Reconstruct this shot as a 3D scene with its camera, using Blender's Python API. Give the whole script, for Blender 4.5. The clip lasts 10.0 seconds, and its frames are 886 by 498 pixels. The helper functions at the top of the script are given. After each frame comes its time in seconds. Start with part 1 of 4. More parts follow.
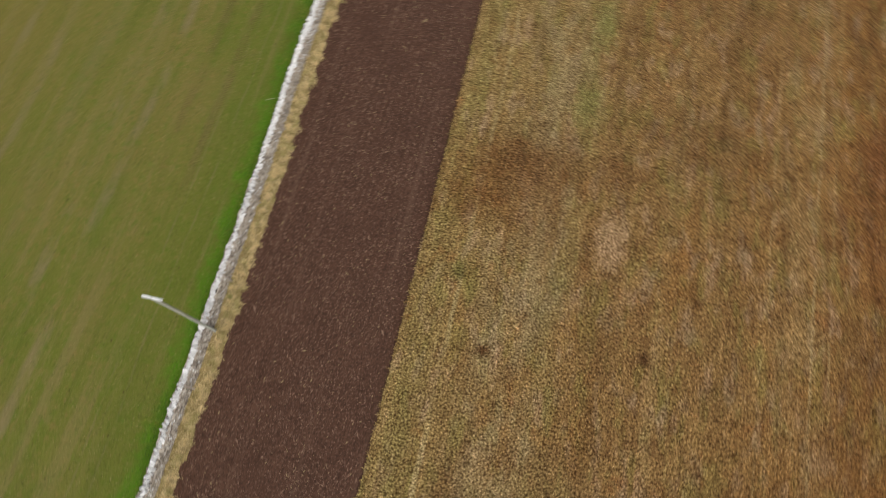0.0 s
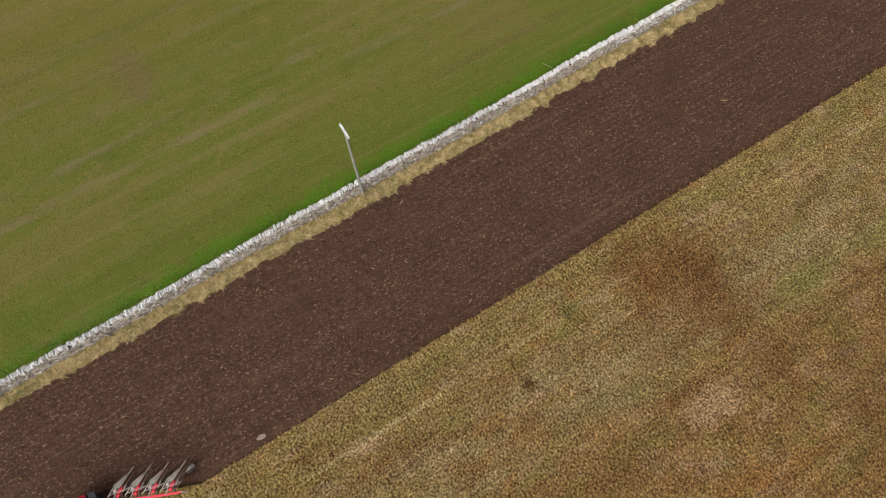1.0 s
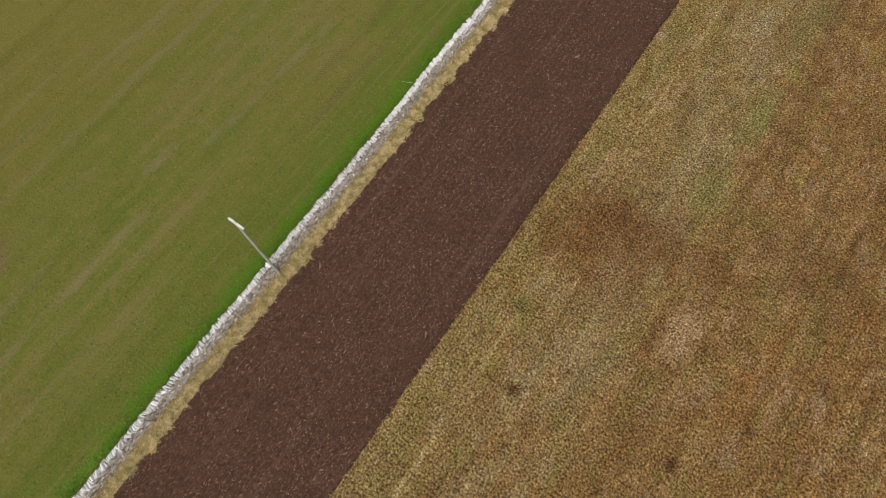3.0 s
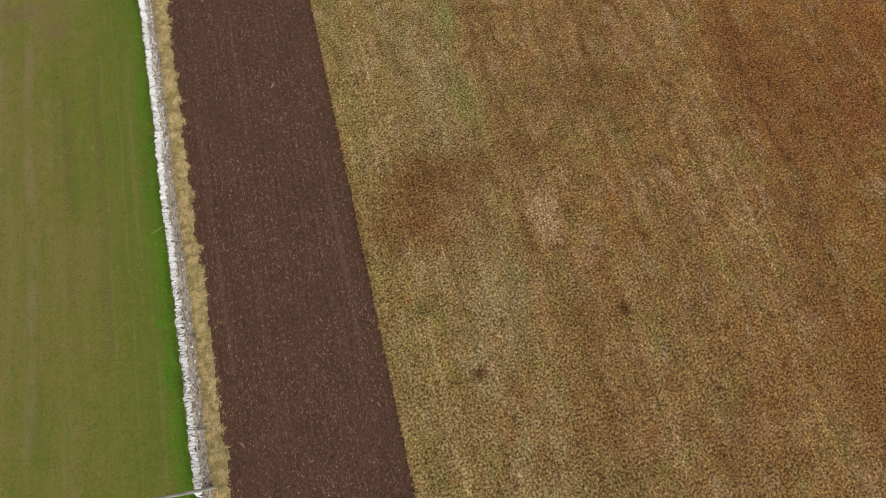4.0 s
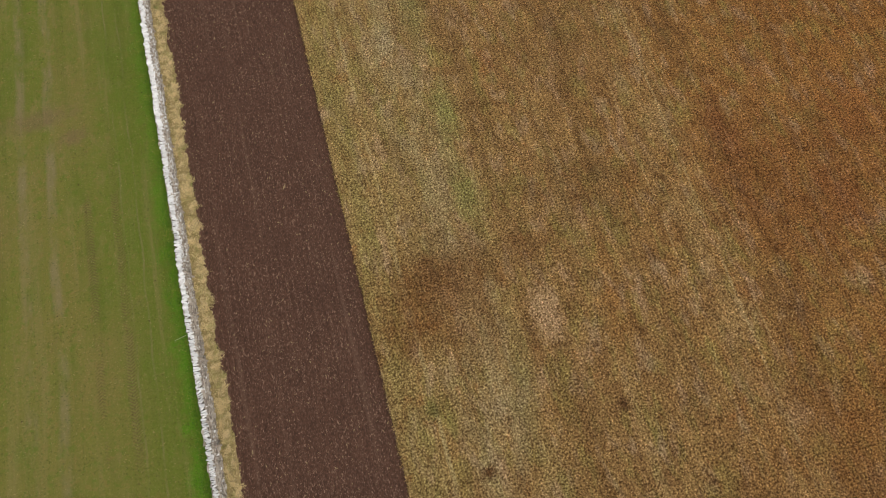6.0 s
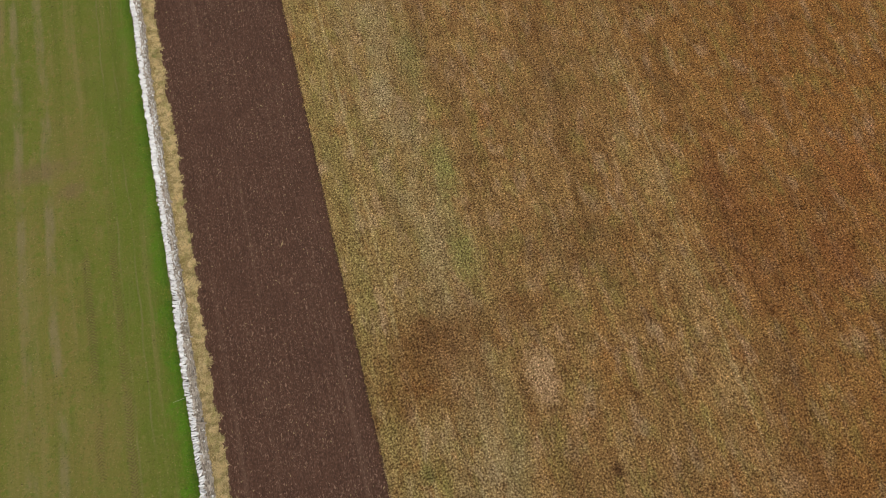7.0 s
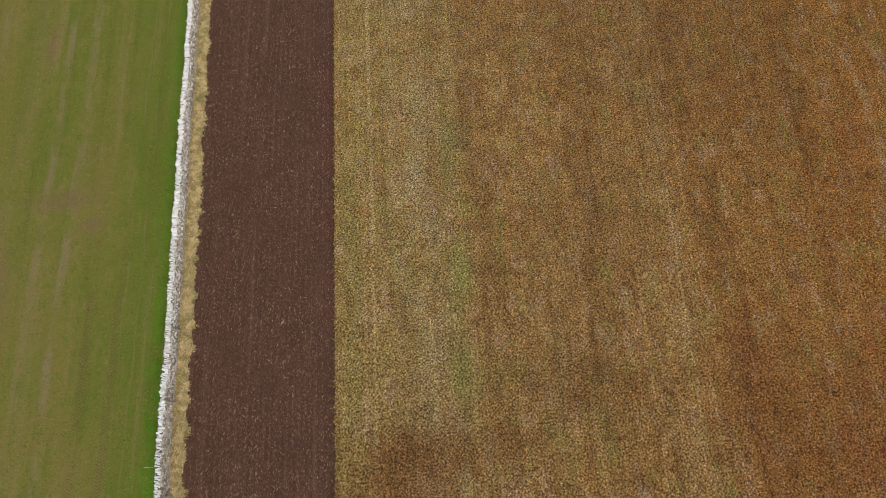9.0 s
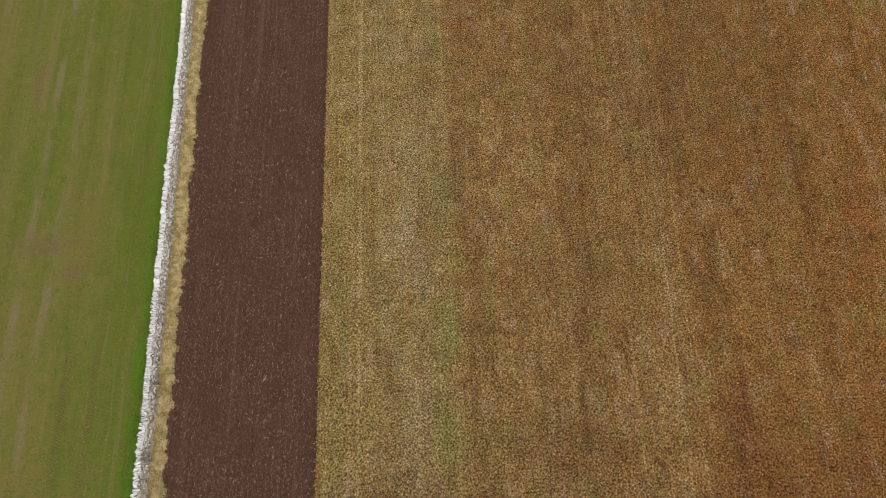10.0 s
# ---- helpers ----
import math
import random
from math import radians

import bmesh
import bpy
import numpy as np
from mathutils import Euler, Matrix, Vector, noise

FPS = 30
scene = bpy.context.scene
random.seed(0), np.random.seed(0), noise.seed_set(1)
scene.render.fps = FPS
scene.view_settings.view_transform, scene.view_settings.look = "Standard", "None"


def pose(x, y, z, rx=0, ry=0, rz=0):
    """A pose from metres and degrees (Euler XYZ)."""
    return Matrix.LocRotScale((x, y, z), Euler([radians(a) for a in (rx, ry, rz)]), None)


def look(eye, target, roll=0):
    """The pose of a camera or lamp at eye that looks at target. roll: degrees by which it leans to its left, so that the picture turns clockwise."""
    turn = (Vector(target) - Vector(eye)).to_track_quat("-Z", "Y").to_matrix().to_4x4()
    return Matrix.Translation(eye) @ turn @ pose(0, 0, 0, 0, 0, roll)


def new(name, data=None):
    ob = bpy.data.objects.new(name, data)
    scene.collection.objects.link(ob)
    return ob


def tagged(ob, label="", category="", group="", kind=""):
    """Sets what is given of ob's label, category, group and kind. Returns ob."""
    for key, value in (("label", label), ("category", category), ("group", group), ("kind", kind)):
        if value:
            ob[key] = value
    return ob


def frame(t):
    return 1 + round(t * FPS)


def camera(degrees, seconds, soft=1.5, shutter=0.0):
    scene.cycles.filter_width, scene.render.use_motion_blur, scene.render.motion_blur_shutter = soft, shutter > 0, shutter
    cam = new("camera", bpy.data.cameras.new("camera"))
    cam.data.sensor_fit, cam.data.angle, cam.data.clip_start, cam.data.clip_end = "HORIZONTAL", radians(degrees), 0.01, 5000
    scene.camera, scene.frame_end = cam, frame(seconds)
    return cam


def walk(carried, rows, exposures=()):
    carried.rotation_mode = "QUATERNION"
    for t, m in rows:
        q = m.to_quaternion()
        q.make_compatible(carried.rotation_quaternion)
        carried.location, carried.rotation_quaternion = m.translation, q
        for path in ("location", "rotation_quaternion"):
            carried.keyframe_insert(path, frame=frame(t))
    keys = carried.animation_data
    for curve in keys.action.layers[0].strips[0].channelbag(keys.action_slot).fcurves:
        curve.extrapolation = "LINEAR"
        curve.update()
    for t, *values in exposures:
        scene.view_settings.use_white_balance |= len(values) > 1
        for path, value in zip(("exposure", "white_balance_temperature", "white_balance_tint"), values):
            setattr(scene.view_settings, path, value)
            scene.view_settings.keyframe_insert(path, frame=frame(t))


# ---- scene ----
cam = camera(76.5, 10.0, soft=0.6, shutter=0.14)
PATH = [
    (0, (14.355, -6.015, 32.150), (14.269, -5.376, 30.256), 5.42),
    (0.1, (14.629, -5.947, 32.268), (14.418, -5.348, 30.371), 5.0),
    (0.2, (14.896, -5.845, 32.263), (14.579, -5.314, 30.361), 4.2),
    (0.3, (15.149, -5.837, 32.261), (14.736, -5.378, 30.359), 2.8),
    (0.4, (15.364, -5.97, 32.307), (14.877, -5.6, 30.403), 2.0),
    (0.5, (15.534, -6.178, 32.393), (15.02, -5.841, 30.489), 1.6),
    (0.6, (15.636, -6.372, 32.485), (15.113, -6.06, 30.58), 0.9),
    (0.7, (15.678, -6.474, 32.537), (15.153, -6.164, 30.632), 1.1),
    (0.8, (15.688, -6.501, 32.566), (15.171, -6.184, 30.66), 1.9),
    (1, (15.635, -6.471, 32.599), (15.134, -6.127, 30.694), 3.0),
    (1.2, (15.585, -6.461, 32.634), (15.108, -6.08, 30.729), 3.8),
    (1.5, (15.64, -6.485, 32.541), (15.192, -6.047, 30.641), 3.6),
    (2, (15.474, -6.499, 32.366), (15.072, -5.983, 30.477), 3.9),
    (2.2, (15.33, -6.409, 32.34), (14.937, -5.878, 30.452), 3.8),
    (3.3, (14.16, -5.497, 32.137), (13.874, -4.878, 30.256), 3.0),
    (3.4, (14.06, -5.368, 32.116), (13.855, -4.705, 30.24), 2.6),
    (3.5, (13.966, -5.154, 32.069), (13.823, -4.478, 30.192), 1.7),
    (3.6, (13.896, -4.857, 32.025), (13.847, -4.169, 30.148), 0.6),
    (3.7, (13.815, -4.548, 32.006), (13.828, -3.863, 30.127), 0.3),
    (3.8, (13.735, -4.241, 31.959), (13.828, -3.581, 30.073), -0.1),
    (3.9, (13.641, -3.988, 31.959), (13.77, -3.342, 30.071), 0.2),
    (4, (13.554, -3.716, 31.953), (13.712, -3.081, 30.063), 0.1),
    (4.2, (13.413, -3.22, 31.97), (13.586, -2.598, 30.077), 0.2),
    (4.5, (13.293, -2.43, 32.102), (13.474, -1.822, 30.205), 0.6),
    (5, (13.476, -1.05, 32.952), (13.653, -0.445, 31.054), 0.3),
    (5.5, (13.883, 0.317, 34.376), (14.051, 0.926, 32.479), -0.3),
    (6, (14.512, 1.898, 35.915), (14.669, 2.517, 34.02), -1.1),
    (6.2, (14.805, 2.628, 36.235), (14.957, 3.248, 34.339), -1.5),
    (7.3, (16.371, 7.353, 37.777), (16.513, 7.937, 35.869), -1.0),
    (7.5, (16.701, 8.159, 37.869), (16.824, 8.745, 35.961), -1.2),
    (8, (17.535, 9.967, 38.12), (17.624, 10.556, 36.211), -1.4),
    (8.5, (18.336, 11.729, 38.208), (18.366, 12.323, 36.298), -2.3),
    (9, (19.049, 13.631, 38.356), (19.062, 14.228, 36.447), -2.3),
    (9.5, (19.701, 15.494, 38.518), (19.705, 16.092, 36.61), -2.4),
    (10, (20.257, 17.468, 38.477), (20.258, 18.074, 36.571), -2.2),
]
walk(cam, [(t, look(eye, target, roll)) for t, eye, target, roll in PATH])

# ---- world and light: a bright overcast day ----
world = bpy.data.worlds.new("overcast_sky")
scene.world = world
world.use_nodes = True
wn = world.node_tree
wn.nodes.clear()
sky = wn.nodes.new("ShaderNodeTexSky")
sky.sky_type, sky.sun_disc = "NISHITA", False
SUN_EL, SUN_AZ = radians(52), radians(150)
sky.sun_elevation, sky.sun_rotation = SUN_EL, SUN_AZ
sky.air_density, sky.dust_density, sky.ozone_density = 1.0, 3.0, 1.0
grey = wn.nodes.new("ShaderNodeHueSaturation")
grey.inputs["Saturation"].default_value = 0.30
back = wn.nodes.new("ShaderNodeBackground")
back.inputs["Strength"].default_value = 0.12
wout = wn.nodes.new("ShaderNodeOutputWorld")
wn.links.new(sky.outputs[0], grey.inputs["Color"])
wn.links.new(grey.outputs[0], back.inputs["Color"])
wn.links.new(back.outputs[0], wout.inputs["Surface"])
sun = new("sun", bpy.data.lights.new("sun", "SUN"))
sun.data.energy, sun.data.angle, sun.data.color = 1.5, radians(30), (1.0, 0.955, 0.89)
sun.matrix_world = look((math.sin(SUN_AZ) * math.cos(SUN_EL) * 90, math.cos(SUN_AZ) * math.cos(SUN_EL) * 90, math.sin(SUN_EL) * 90), (0, 0, 0))
scene.view_settings.exposure = 0.0


# ---- materials ----
class Nodes:
    """A principled material with short calls for its nodes."""

    def __init__(self, name, rough=0.9, metal=0.0, spec=0.3):
        self.mat = bpy.data.materials.new(name)
        self.mat.use_nodes = True
        self.t = self.mat.node_tree
        self.b = self.t.nodes["Principled BSDF"]
        self.b.inputs["Roughness"].default_value = rough
        self.b.inputs["Metallic"].default_value = metal
        self.b.inputs["Specular IOR Level"].default_value = spec
        self.place = self.t.nodes.new("ShaderNodeNewGeometry").outputs["Position"]

    def put(self, socket, value):
        if hasattr(value, "is_output"):
            self.t.links.new(value, socket)
        else:
            socket.default_value = value if not isinstance(value, tuple) or len(value) != 3 or socket.type != "RGBA" else (*value, 1)

    def noise(self, scale, detail=4, rough=0.6, stretch=None, shift=None, out="Fac"):
        v = self.place
        if stretch or shift:
            m = self.t.nodes.new("ShaderNodeMapping")
            m.inputs["Scale"].default_value = stretch or (1, 1, 1)
            m.inputs["Location"].default_value = shift or (0, 0, 0)
            self.t.links.new(v, m.inputs["Vector"])
            v = m.outputs[0]
        n = self.t.nodes.new("ShaderNodeTexNoise")
        n.inputs["Scale"].default_value, n.inputs["Detail"].default_value, n.inputs["Roughness"].default_value = scale, detail, rough
        self.t.links.new(v, n.inputs["Vector"])
        return n.outputs[out]

    def cells(self, scale, stretch=None, out="Distance"):
        v = self.place
        if stretch:
            m = self.t.nodes.new("ShaderNodeMapping")
            m.inputs["Scale"].default_value = stretch
            self.t.links.new(v, m.inputs["Vector"])
            v = m.outputs[0]
        n = self.t.nodes.new("ShaderNodeTexVoronoi")
        n.inputs["Scale"].default_value = scale
        self.t.links.new(v, n.inputs["Vector"])
        return n.outputs[out]

    def span(self, value, a, b, c=0.0, d=1.0, smooth=True):
        n = self.t.nodes.new("ShaderNodeMapRange")
        n.interpolation_type = "SMOOTHSTEP" if smooth else "LINEAR"
        self.put(n.inputs["Value"], value)
        for k, w in zip(("From Min", "From Max", "To Min", "To Max"), (a, b, c, d)):
            n.inputs[k].default_value = w
        return n.outputs["Result"]

    def math(self, op, a, b=0.0):
        n = self.t.nodes.new("ShaderNodeMath")
        n.operation = op
        self.put(n.inputs[0], a)
        self.put(n.inputs[1], b)
        return n.outputs[0]

    def mix(self, fac, a, b, how="MIX"):
        n = self.t.nodes.new("ShaderNodeMix")
        n.data_type, n.blend_type = "RGBA", how
        self.put(n.inputs["Factor"], fac)
        self.put(n.inputs[6], a)
        self.put(n.inputs[7], b)
        return n.outputs[2]

    def axis(self):
        n = self.t.nodes.new("ShaderNodeSeparateXYZ")
        self.t.links.new(self.place, n.inputs[0])
        return n.outputs

    def island(self):
        return self.t.nodes.new("ShaderNodeNewGeometry").outputs["Random Per Island"]

    def each(self):
        return self.t.nodes.new("ShaderNodeObjectInfo").outputs["Random"]

    def bump(self, height, far=0.02, strength=0.6):
        n = self.t.nodes.new("ShaderNodeBump")
        n.inputs["Distance"].default_value, n.inputs["Strength"].default_value = far, strength
        self.t.links.new(height, n.inputs["Height"])
        self.t.links.new(n.outputs[0], self.b.inputs["Normal"])

    def done(self, colour):
        self.put(self.b.inputs["Base Color"], colour)
        return self.mat

    def blob(self, x, y, rx, ry, ragged=1.0):
        """A ragged spot of wear: 1 in its middle, 0 outside."""
        ax = self.axis()
        dx = self.math("DIVIDE", self.math("SUBTRACT", ax[0], x), rx)
        dy = self.math("DIVIDE", self.math("SUBTRACT", ax[1], y), ry)
        d = self.math("SQRT", self.math("ADD", self.math("MULTIPLY", dx, dx), self.math("MULTIPLY", dy, dy)))
        n = self.noise(2.6 / max(rx, 0.6), 5, 0.7, shift=(x, y, 3))
        return self.span(self.math("ADD", d, self.math("MULTIPLY", self.math("SUBTRACT", n, 0.5), ragged * 2)), 0.15, 1.25, 1.0, 0.0)

    def stripe(self, x, wide, wander=0.25, patchy=True, slant=0.0):
        """A ragged line along y at x."""
        ax = self.axis()
        across = self.math("SUBTRACT", ax[0], self.math("MULTIPLY", ax[1], slant)) if slant else ax[0]
        w = self.math("MULTIPLY", self.math("SUBTRACT", self.noise(0.12, 3, stretch=(0.2, 1, 1), shift=(x, 0, 0)), 0.5), wander * 2)
        d = self.math("ABSOLUTE", self.math("SUBTRACT", self.math("ADD", across, w), x))
        s = self.span(d, wide * 0.3, wide, 1.0, 0.0)
        if patchy:
            s = self.math("MULTIPLY", s, self.span(self.noise(0.5, 4, 0.7, stretch=(1, 0.35, 1), shift=(x * 3, 0, 0)), 0.38, 0.62))
        return s


def patches(m, c, spots):
    """Soft oval patches: place, half widths, colour and strength."""
    for x, y, rx, ry, colour, much in spots:
        c = m.mix(m.math("MULTIPLY", m.blob(x, y, rx, ry), much), c, colour)
    return c


def bands(m, c, rows):
    """Long soft stripes: place, half width, colour, strength and slant."""
    for x, half, colour, much, slant in rows:
        c = m.mix(m.math("MULTIPLY", m.stripe(x, half, slant=slant), much), c, colour)
    return c


def stubble_colour(m):
    """The tints of the old pasture: straw, olive, rust and bare brown, in bands along the field and in patches."""
    ax = m.axis()
    wide = m.noise(0.085, 4, 0.55, stretch=(1.0, 0.4, 1))
    mid = m.noise(0.55, 5, 0.65, stretch=(1.0, 0.7, 1), shift=(7, 3, 0))
    straw, olive, rust, brown = (0.325, 0.200, 0.070), (0.295, 0.206, 0.074), (0.290, 0.135, 0.032), (0.212, 0.109, 0.038)
    c = m.mix(m.span(mid, 0.30, 0.85), straw, brown)
    east = m.math("ADD", ax[0], m.math("MULTIPLY", m.math("SUBTRACT", wide, 0.5), 22.0))
    c = m.mix(m.math("MULTIPLY", m.span(east, 19, 54), 0.85), c, rust)
    c = m.mix(m.math("MULTIPLY", m.span(east, 23, 14.0), 0.7), c, olive)
    c = m.mix(m.math("MULTIPLY", m.span(m.noise(0.3, 4, 0.6, stretch=(1, 0.25, 1), shift=(1, 9, 0)), 0.55, 0.72), 0.45), c, rust)
    c = m.mix(m.span(m.noise(0.45, 5, 0.7, shift=(21, 5, 0)), 0.56, 0.68, 0.0, 0.45), c, (0.30, 0.115, 0.032))
    c = m.mix(m.span(m.noise(0.6, 3, 0.55, stretch=(1, 0.4, 1), shift=(2, 31, 0)), 0.54, 0.70, 0.0, 0.5), c, (0.235, 0.205, 0.05))
    c = m.mix(m.span(m.noise(0.8, 3, 0.55, stretch=(1, 0.35, 1), shift=(12, 13, 0)), 0.54, 0.70, 0.0, 0.42), c, (0.42, 0.27, 0.155))
    c = m.mix(m.span(m.noise(1.2, 2, 0.5, stretch=(1, 0.35, 1), shift=(33, 8, 0)), 0.52, 0.68, 0.0, 0.4), c, (0.240, 0.205, 0.055))
    c = m.mix(m.span(m.noise(1.1, 2, 0.5, stretch=(1, 0.35, 1), shift=(8, 43, 0)), 0.54, 0.70, 0.0, 0.42), c, (0.37, 0.255, 0.150))
    c = m.mix(m.span(m.noise(1.2, 3, 0.55, stretch=(1, 0.45, 1), shift=(18, 3, 0)), 0.46, 0.32, 0.0, 0.5), c, (0.180, 0.088, 0.026))
    # drill rows and tyre marks along the furrow
    c = bands(m, c, (
        (14.3, 0.22, (0.42, 0.325, 0.145), 0.7, 0), (13.75, 0.12, (0.4, 0.3, 0.12), 0.45, 0), (12.2, 0.16, (0.36, 0.28, 0.1), 0.5, 0), (12.8, 1.1, (0.235, 0.205, 0.062), 0.4, 0),
        (17.6, 3.2, (0.345, 0.272, 0.135), 0.5, 0), (20.2, 1.3, (0.265, 0.23, 0.085), 0.35, 0), (22.6, 2.0, (0.17, 0.095, 0.032), 0.5, 0),
    ))
    # older marks that run aslant
    c = bands(m, c, (
        (34.2, 2.6, (0.36, 0.25, 0.105), 0.4, 0.034), (35.0, 0.13, (0.46, 0.34, 0.155), 0.6, 0.034), (36.05, 0.11, (0.44, 0.31, 0.13), 0.45, 0.034), (32.1, 0.1, (0.42, 0.3, 0.13), 0.4, 0.034),
        (37.7, 1.9, (0.15, 0.075, 0.024), 0.55, 0.034), (29.5, 1.4, (0.15, 0.09, 0.03), 0.3, 0.02), (45.5, 1.2, (0.16, 0.075, 0.024), 0.35, 0.034), (26.2, 0.5, (0.32, 0.225, 0.09), 0.35, 0.02),
    ))
    # brown hollows and burnt spots
    c = patches(m, c, (
        (16.2, 10.6, 5.2, 4.2, (0.18, 0.08, 0.022), 0.65), (15.6, 12.0, 2.6, 2.2, (0.13, 0.055, 0.017), 0.4), (19.6, 12.4, 3.0, 2.0, (0.15, 0.068, 0.022), 0.4),
        (13.6, 8.8, 1.8, 2.6, (0.17, 0.072, 0.02), 0.5), (16.45, -0.62, 0.55, 0.45, (0.1, 0.038, 0.01), 0.85), (25.55, 0.95, 0.5, 0.5, (0.085, 0.036, 0.012), 0.85),
        (28, 16, 5, 3, (0.16, 0.085, 0.03), 0.4), (38, 44, 17, 14, (0.15, 0.078, 0.026), 0.35),
    ))
    # rust-red patches
    c = patches(m, c, (
        (39.4, 17.2, 1.3, 3.8, (0.225, 0.088, 0.032), 0.6), (39.4, 11.0, 1.2, 2.6, (0.23, 0.095, 0.032), 0.4), (49.0, 15.5, 3.2, 4.5, (0.255, 0.095, 0.028), 0.5),
        (44.8, 10.0, 2.2, 3.6, (0.25, 0.095, 0.03), 0.5), (50, 33, 3.0, 5.0, (0.255, 0.098, 0.03), 0.35), (33, -6, 6, 4, (0.27, 0.14, 0.042), 0.35),
        (42, 12, 7, 9, (0.2, 0.076, 0.02), 0.45), (49, 26, 8, 7, (0.2, 0.076, 0.02), 0.2), (39, -3, 6, 6, (0.25, 0.11, 0.028), 0.4),
        (31, 27, 5, 7, (0.21, 0.115, 0.04), 0.45),
    ))
    # green regrowth
    c = patches(m, c, (
        (14.1, 3.7, 0.6, 0.8, (0.11, 0.135, 0.028), 0.5), (19.8, 4.6, 0.8, 1.4, (0.17, 0.155, 0.04), 0.2), (20.1, 17.0, 1.2, 2.6, (0.205, 0.215, 0.06), 0.6),
        (20.4, 24.0, 1.1, 2.8, (0.205, 0.215, 0.06), 0.55), (20.4, 33.5, 1.2, 3.0, (0.22, 0.215, 0.07), 0.45),
    ))
    # bleached patches
    c = patches(m, c, (
        (22.8, 7.6, 1.1, 2.3, (0.49, 0.32, 0.165), 0.82), (17.4, 31, 1.2, 2.6, (0.4, 0.32, 0.18), 0.4), (21, -8, 5, 3.4, (0.29, 0.19, 0.075), 0.4),
    ))
    return c


def stubble_grain(m, c):
    """Rows left by the drill, tyre marks and the fine clumping of the sward, its gaps shaded by colour."""
    ax = m.axis()
    rows = m.noise(1.5, 4, 0.65, stretch=(1.0, 0.025, 1), shift=(3, 0, 0))
    c = m.mix(m.span(rows, 0.53, 0.68, 0.0, 0.5), c, (1.35, 1.36, 1.42), "MULTIPLY")
    c = m.mix(m.span(rows, 0.47, 0.32, 0.0, 0.45), c, (0.58, 0.53, 0.49), "MULTIPLY")
    lines = m.noise(3.4, 2, 0.5, stretch=(1.0, 0.02, 1), shift=(9, 0, 0))
    c = m.mix(m.span(lines, 0.56, 0.68, 0.0, 0.4), c, (1.3, 1.3, 1.35), "MULTIPLY")
    for x, side in ((16.4, 1), (18.7, -1)):
        lug = m.span(m.math("SINE", m.math("ADD", m.math("MULTIPLY", ax[1], 27.0), m.math("MULTIPLY", m.math("ABSOLUTE", m.math("SUBTRACT", ax[0], x)), side * 24.0))), 0.0, 0.7)
        worn = m.math("MULTIPLY", m.span(ax[1], 30, 25), m.math("MULTIPLY", m.span(ax[1], 13, 18), m.span(m.noise(0.5, 3, 0.6, shift=(x, 6, 0)), 0.40, 0.58)))
        c = m.mix(m.math("MULTIPLY", m.math("MULTIPLY", m.stripe(x, 0.5, 0.3, False), worn), m.math("MULTIPLY", lug, 0.75)), c, (0.42, 0.37, 0.32), "MULTIPLY")
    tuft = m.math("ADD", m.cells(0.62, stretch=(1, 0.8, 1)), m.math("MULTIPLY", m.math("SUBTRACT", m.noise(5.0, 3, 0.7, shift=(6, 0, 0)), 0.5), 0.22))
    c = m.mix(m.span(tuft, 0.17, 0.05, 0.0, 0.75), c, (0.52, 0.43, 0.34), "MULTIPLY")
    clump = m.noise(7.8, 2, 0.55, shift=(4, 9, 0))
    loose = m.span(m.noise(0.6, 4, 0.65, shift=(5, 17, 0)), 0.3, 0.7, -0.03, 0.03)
    # shade between the clumps, put into the colour as darker noise
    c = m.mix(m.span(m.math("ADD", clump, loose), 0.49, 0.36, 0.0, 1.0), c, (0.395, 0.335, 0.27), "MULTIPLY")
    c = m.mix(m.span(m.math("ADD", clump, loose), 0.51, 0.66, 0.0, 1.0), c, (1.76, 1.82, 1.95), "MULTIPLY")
    return c


def make_stubble():
    m = Nodes("old_pasture", 0.95, spec=0.15)
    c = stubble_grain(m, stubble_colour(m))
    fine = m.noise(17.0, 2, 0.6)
    # finer gap shade between the blades, painted into the ground colour
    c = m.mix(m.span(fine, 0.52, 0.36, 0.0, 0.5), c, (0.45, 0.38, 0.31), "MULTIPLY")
    m.bump(fine, 0.15, 0.8)
    return m.done(c)


def make_stubble_blade():
    m = Nodes("dry_grass_blade", 0.85, spec=0.2)
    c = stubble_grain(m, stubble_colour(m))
    r = m.island()
    c = m.mix(m.span(r, 0.0, 0.4, 0.75, 0.0, False), c, (0.40, 0.355, 0.30), "MULTIPLY")
    c = m.mix(m.span(r, 0.4, 1.0, 0.0, 0.7, False), c, (2.0, 2.05, 2.18), "MULTIPLY")
    c = m.mix(m.span(r, 0.95, 0.98, 0.0, 0.4), c, (0.60, 0.45, 0.22))
    return m.done(c)


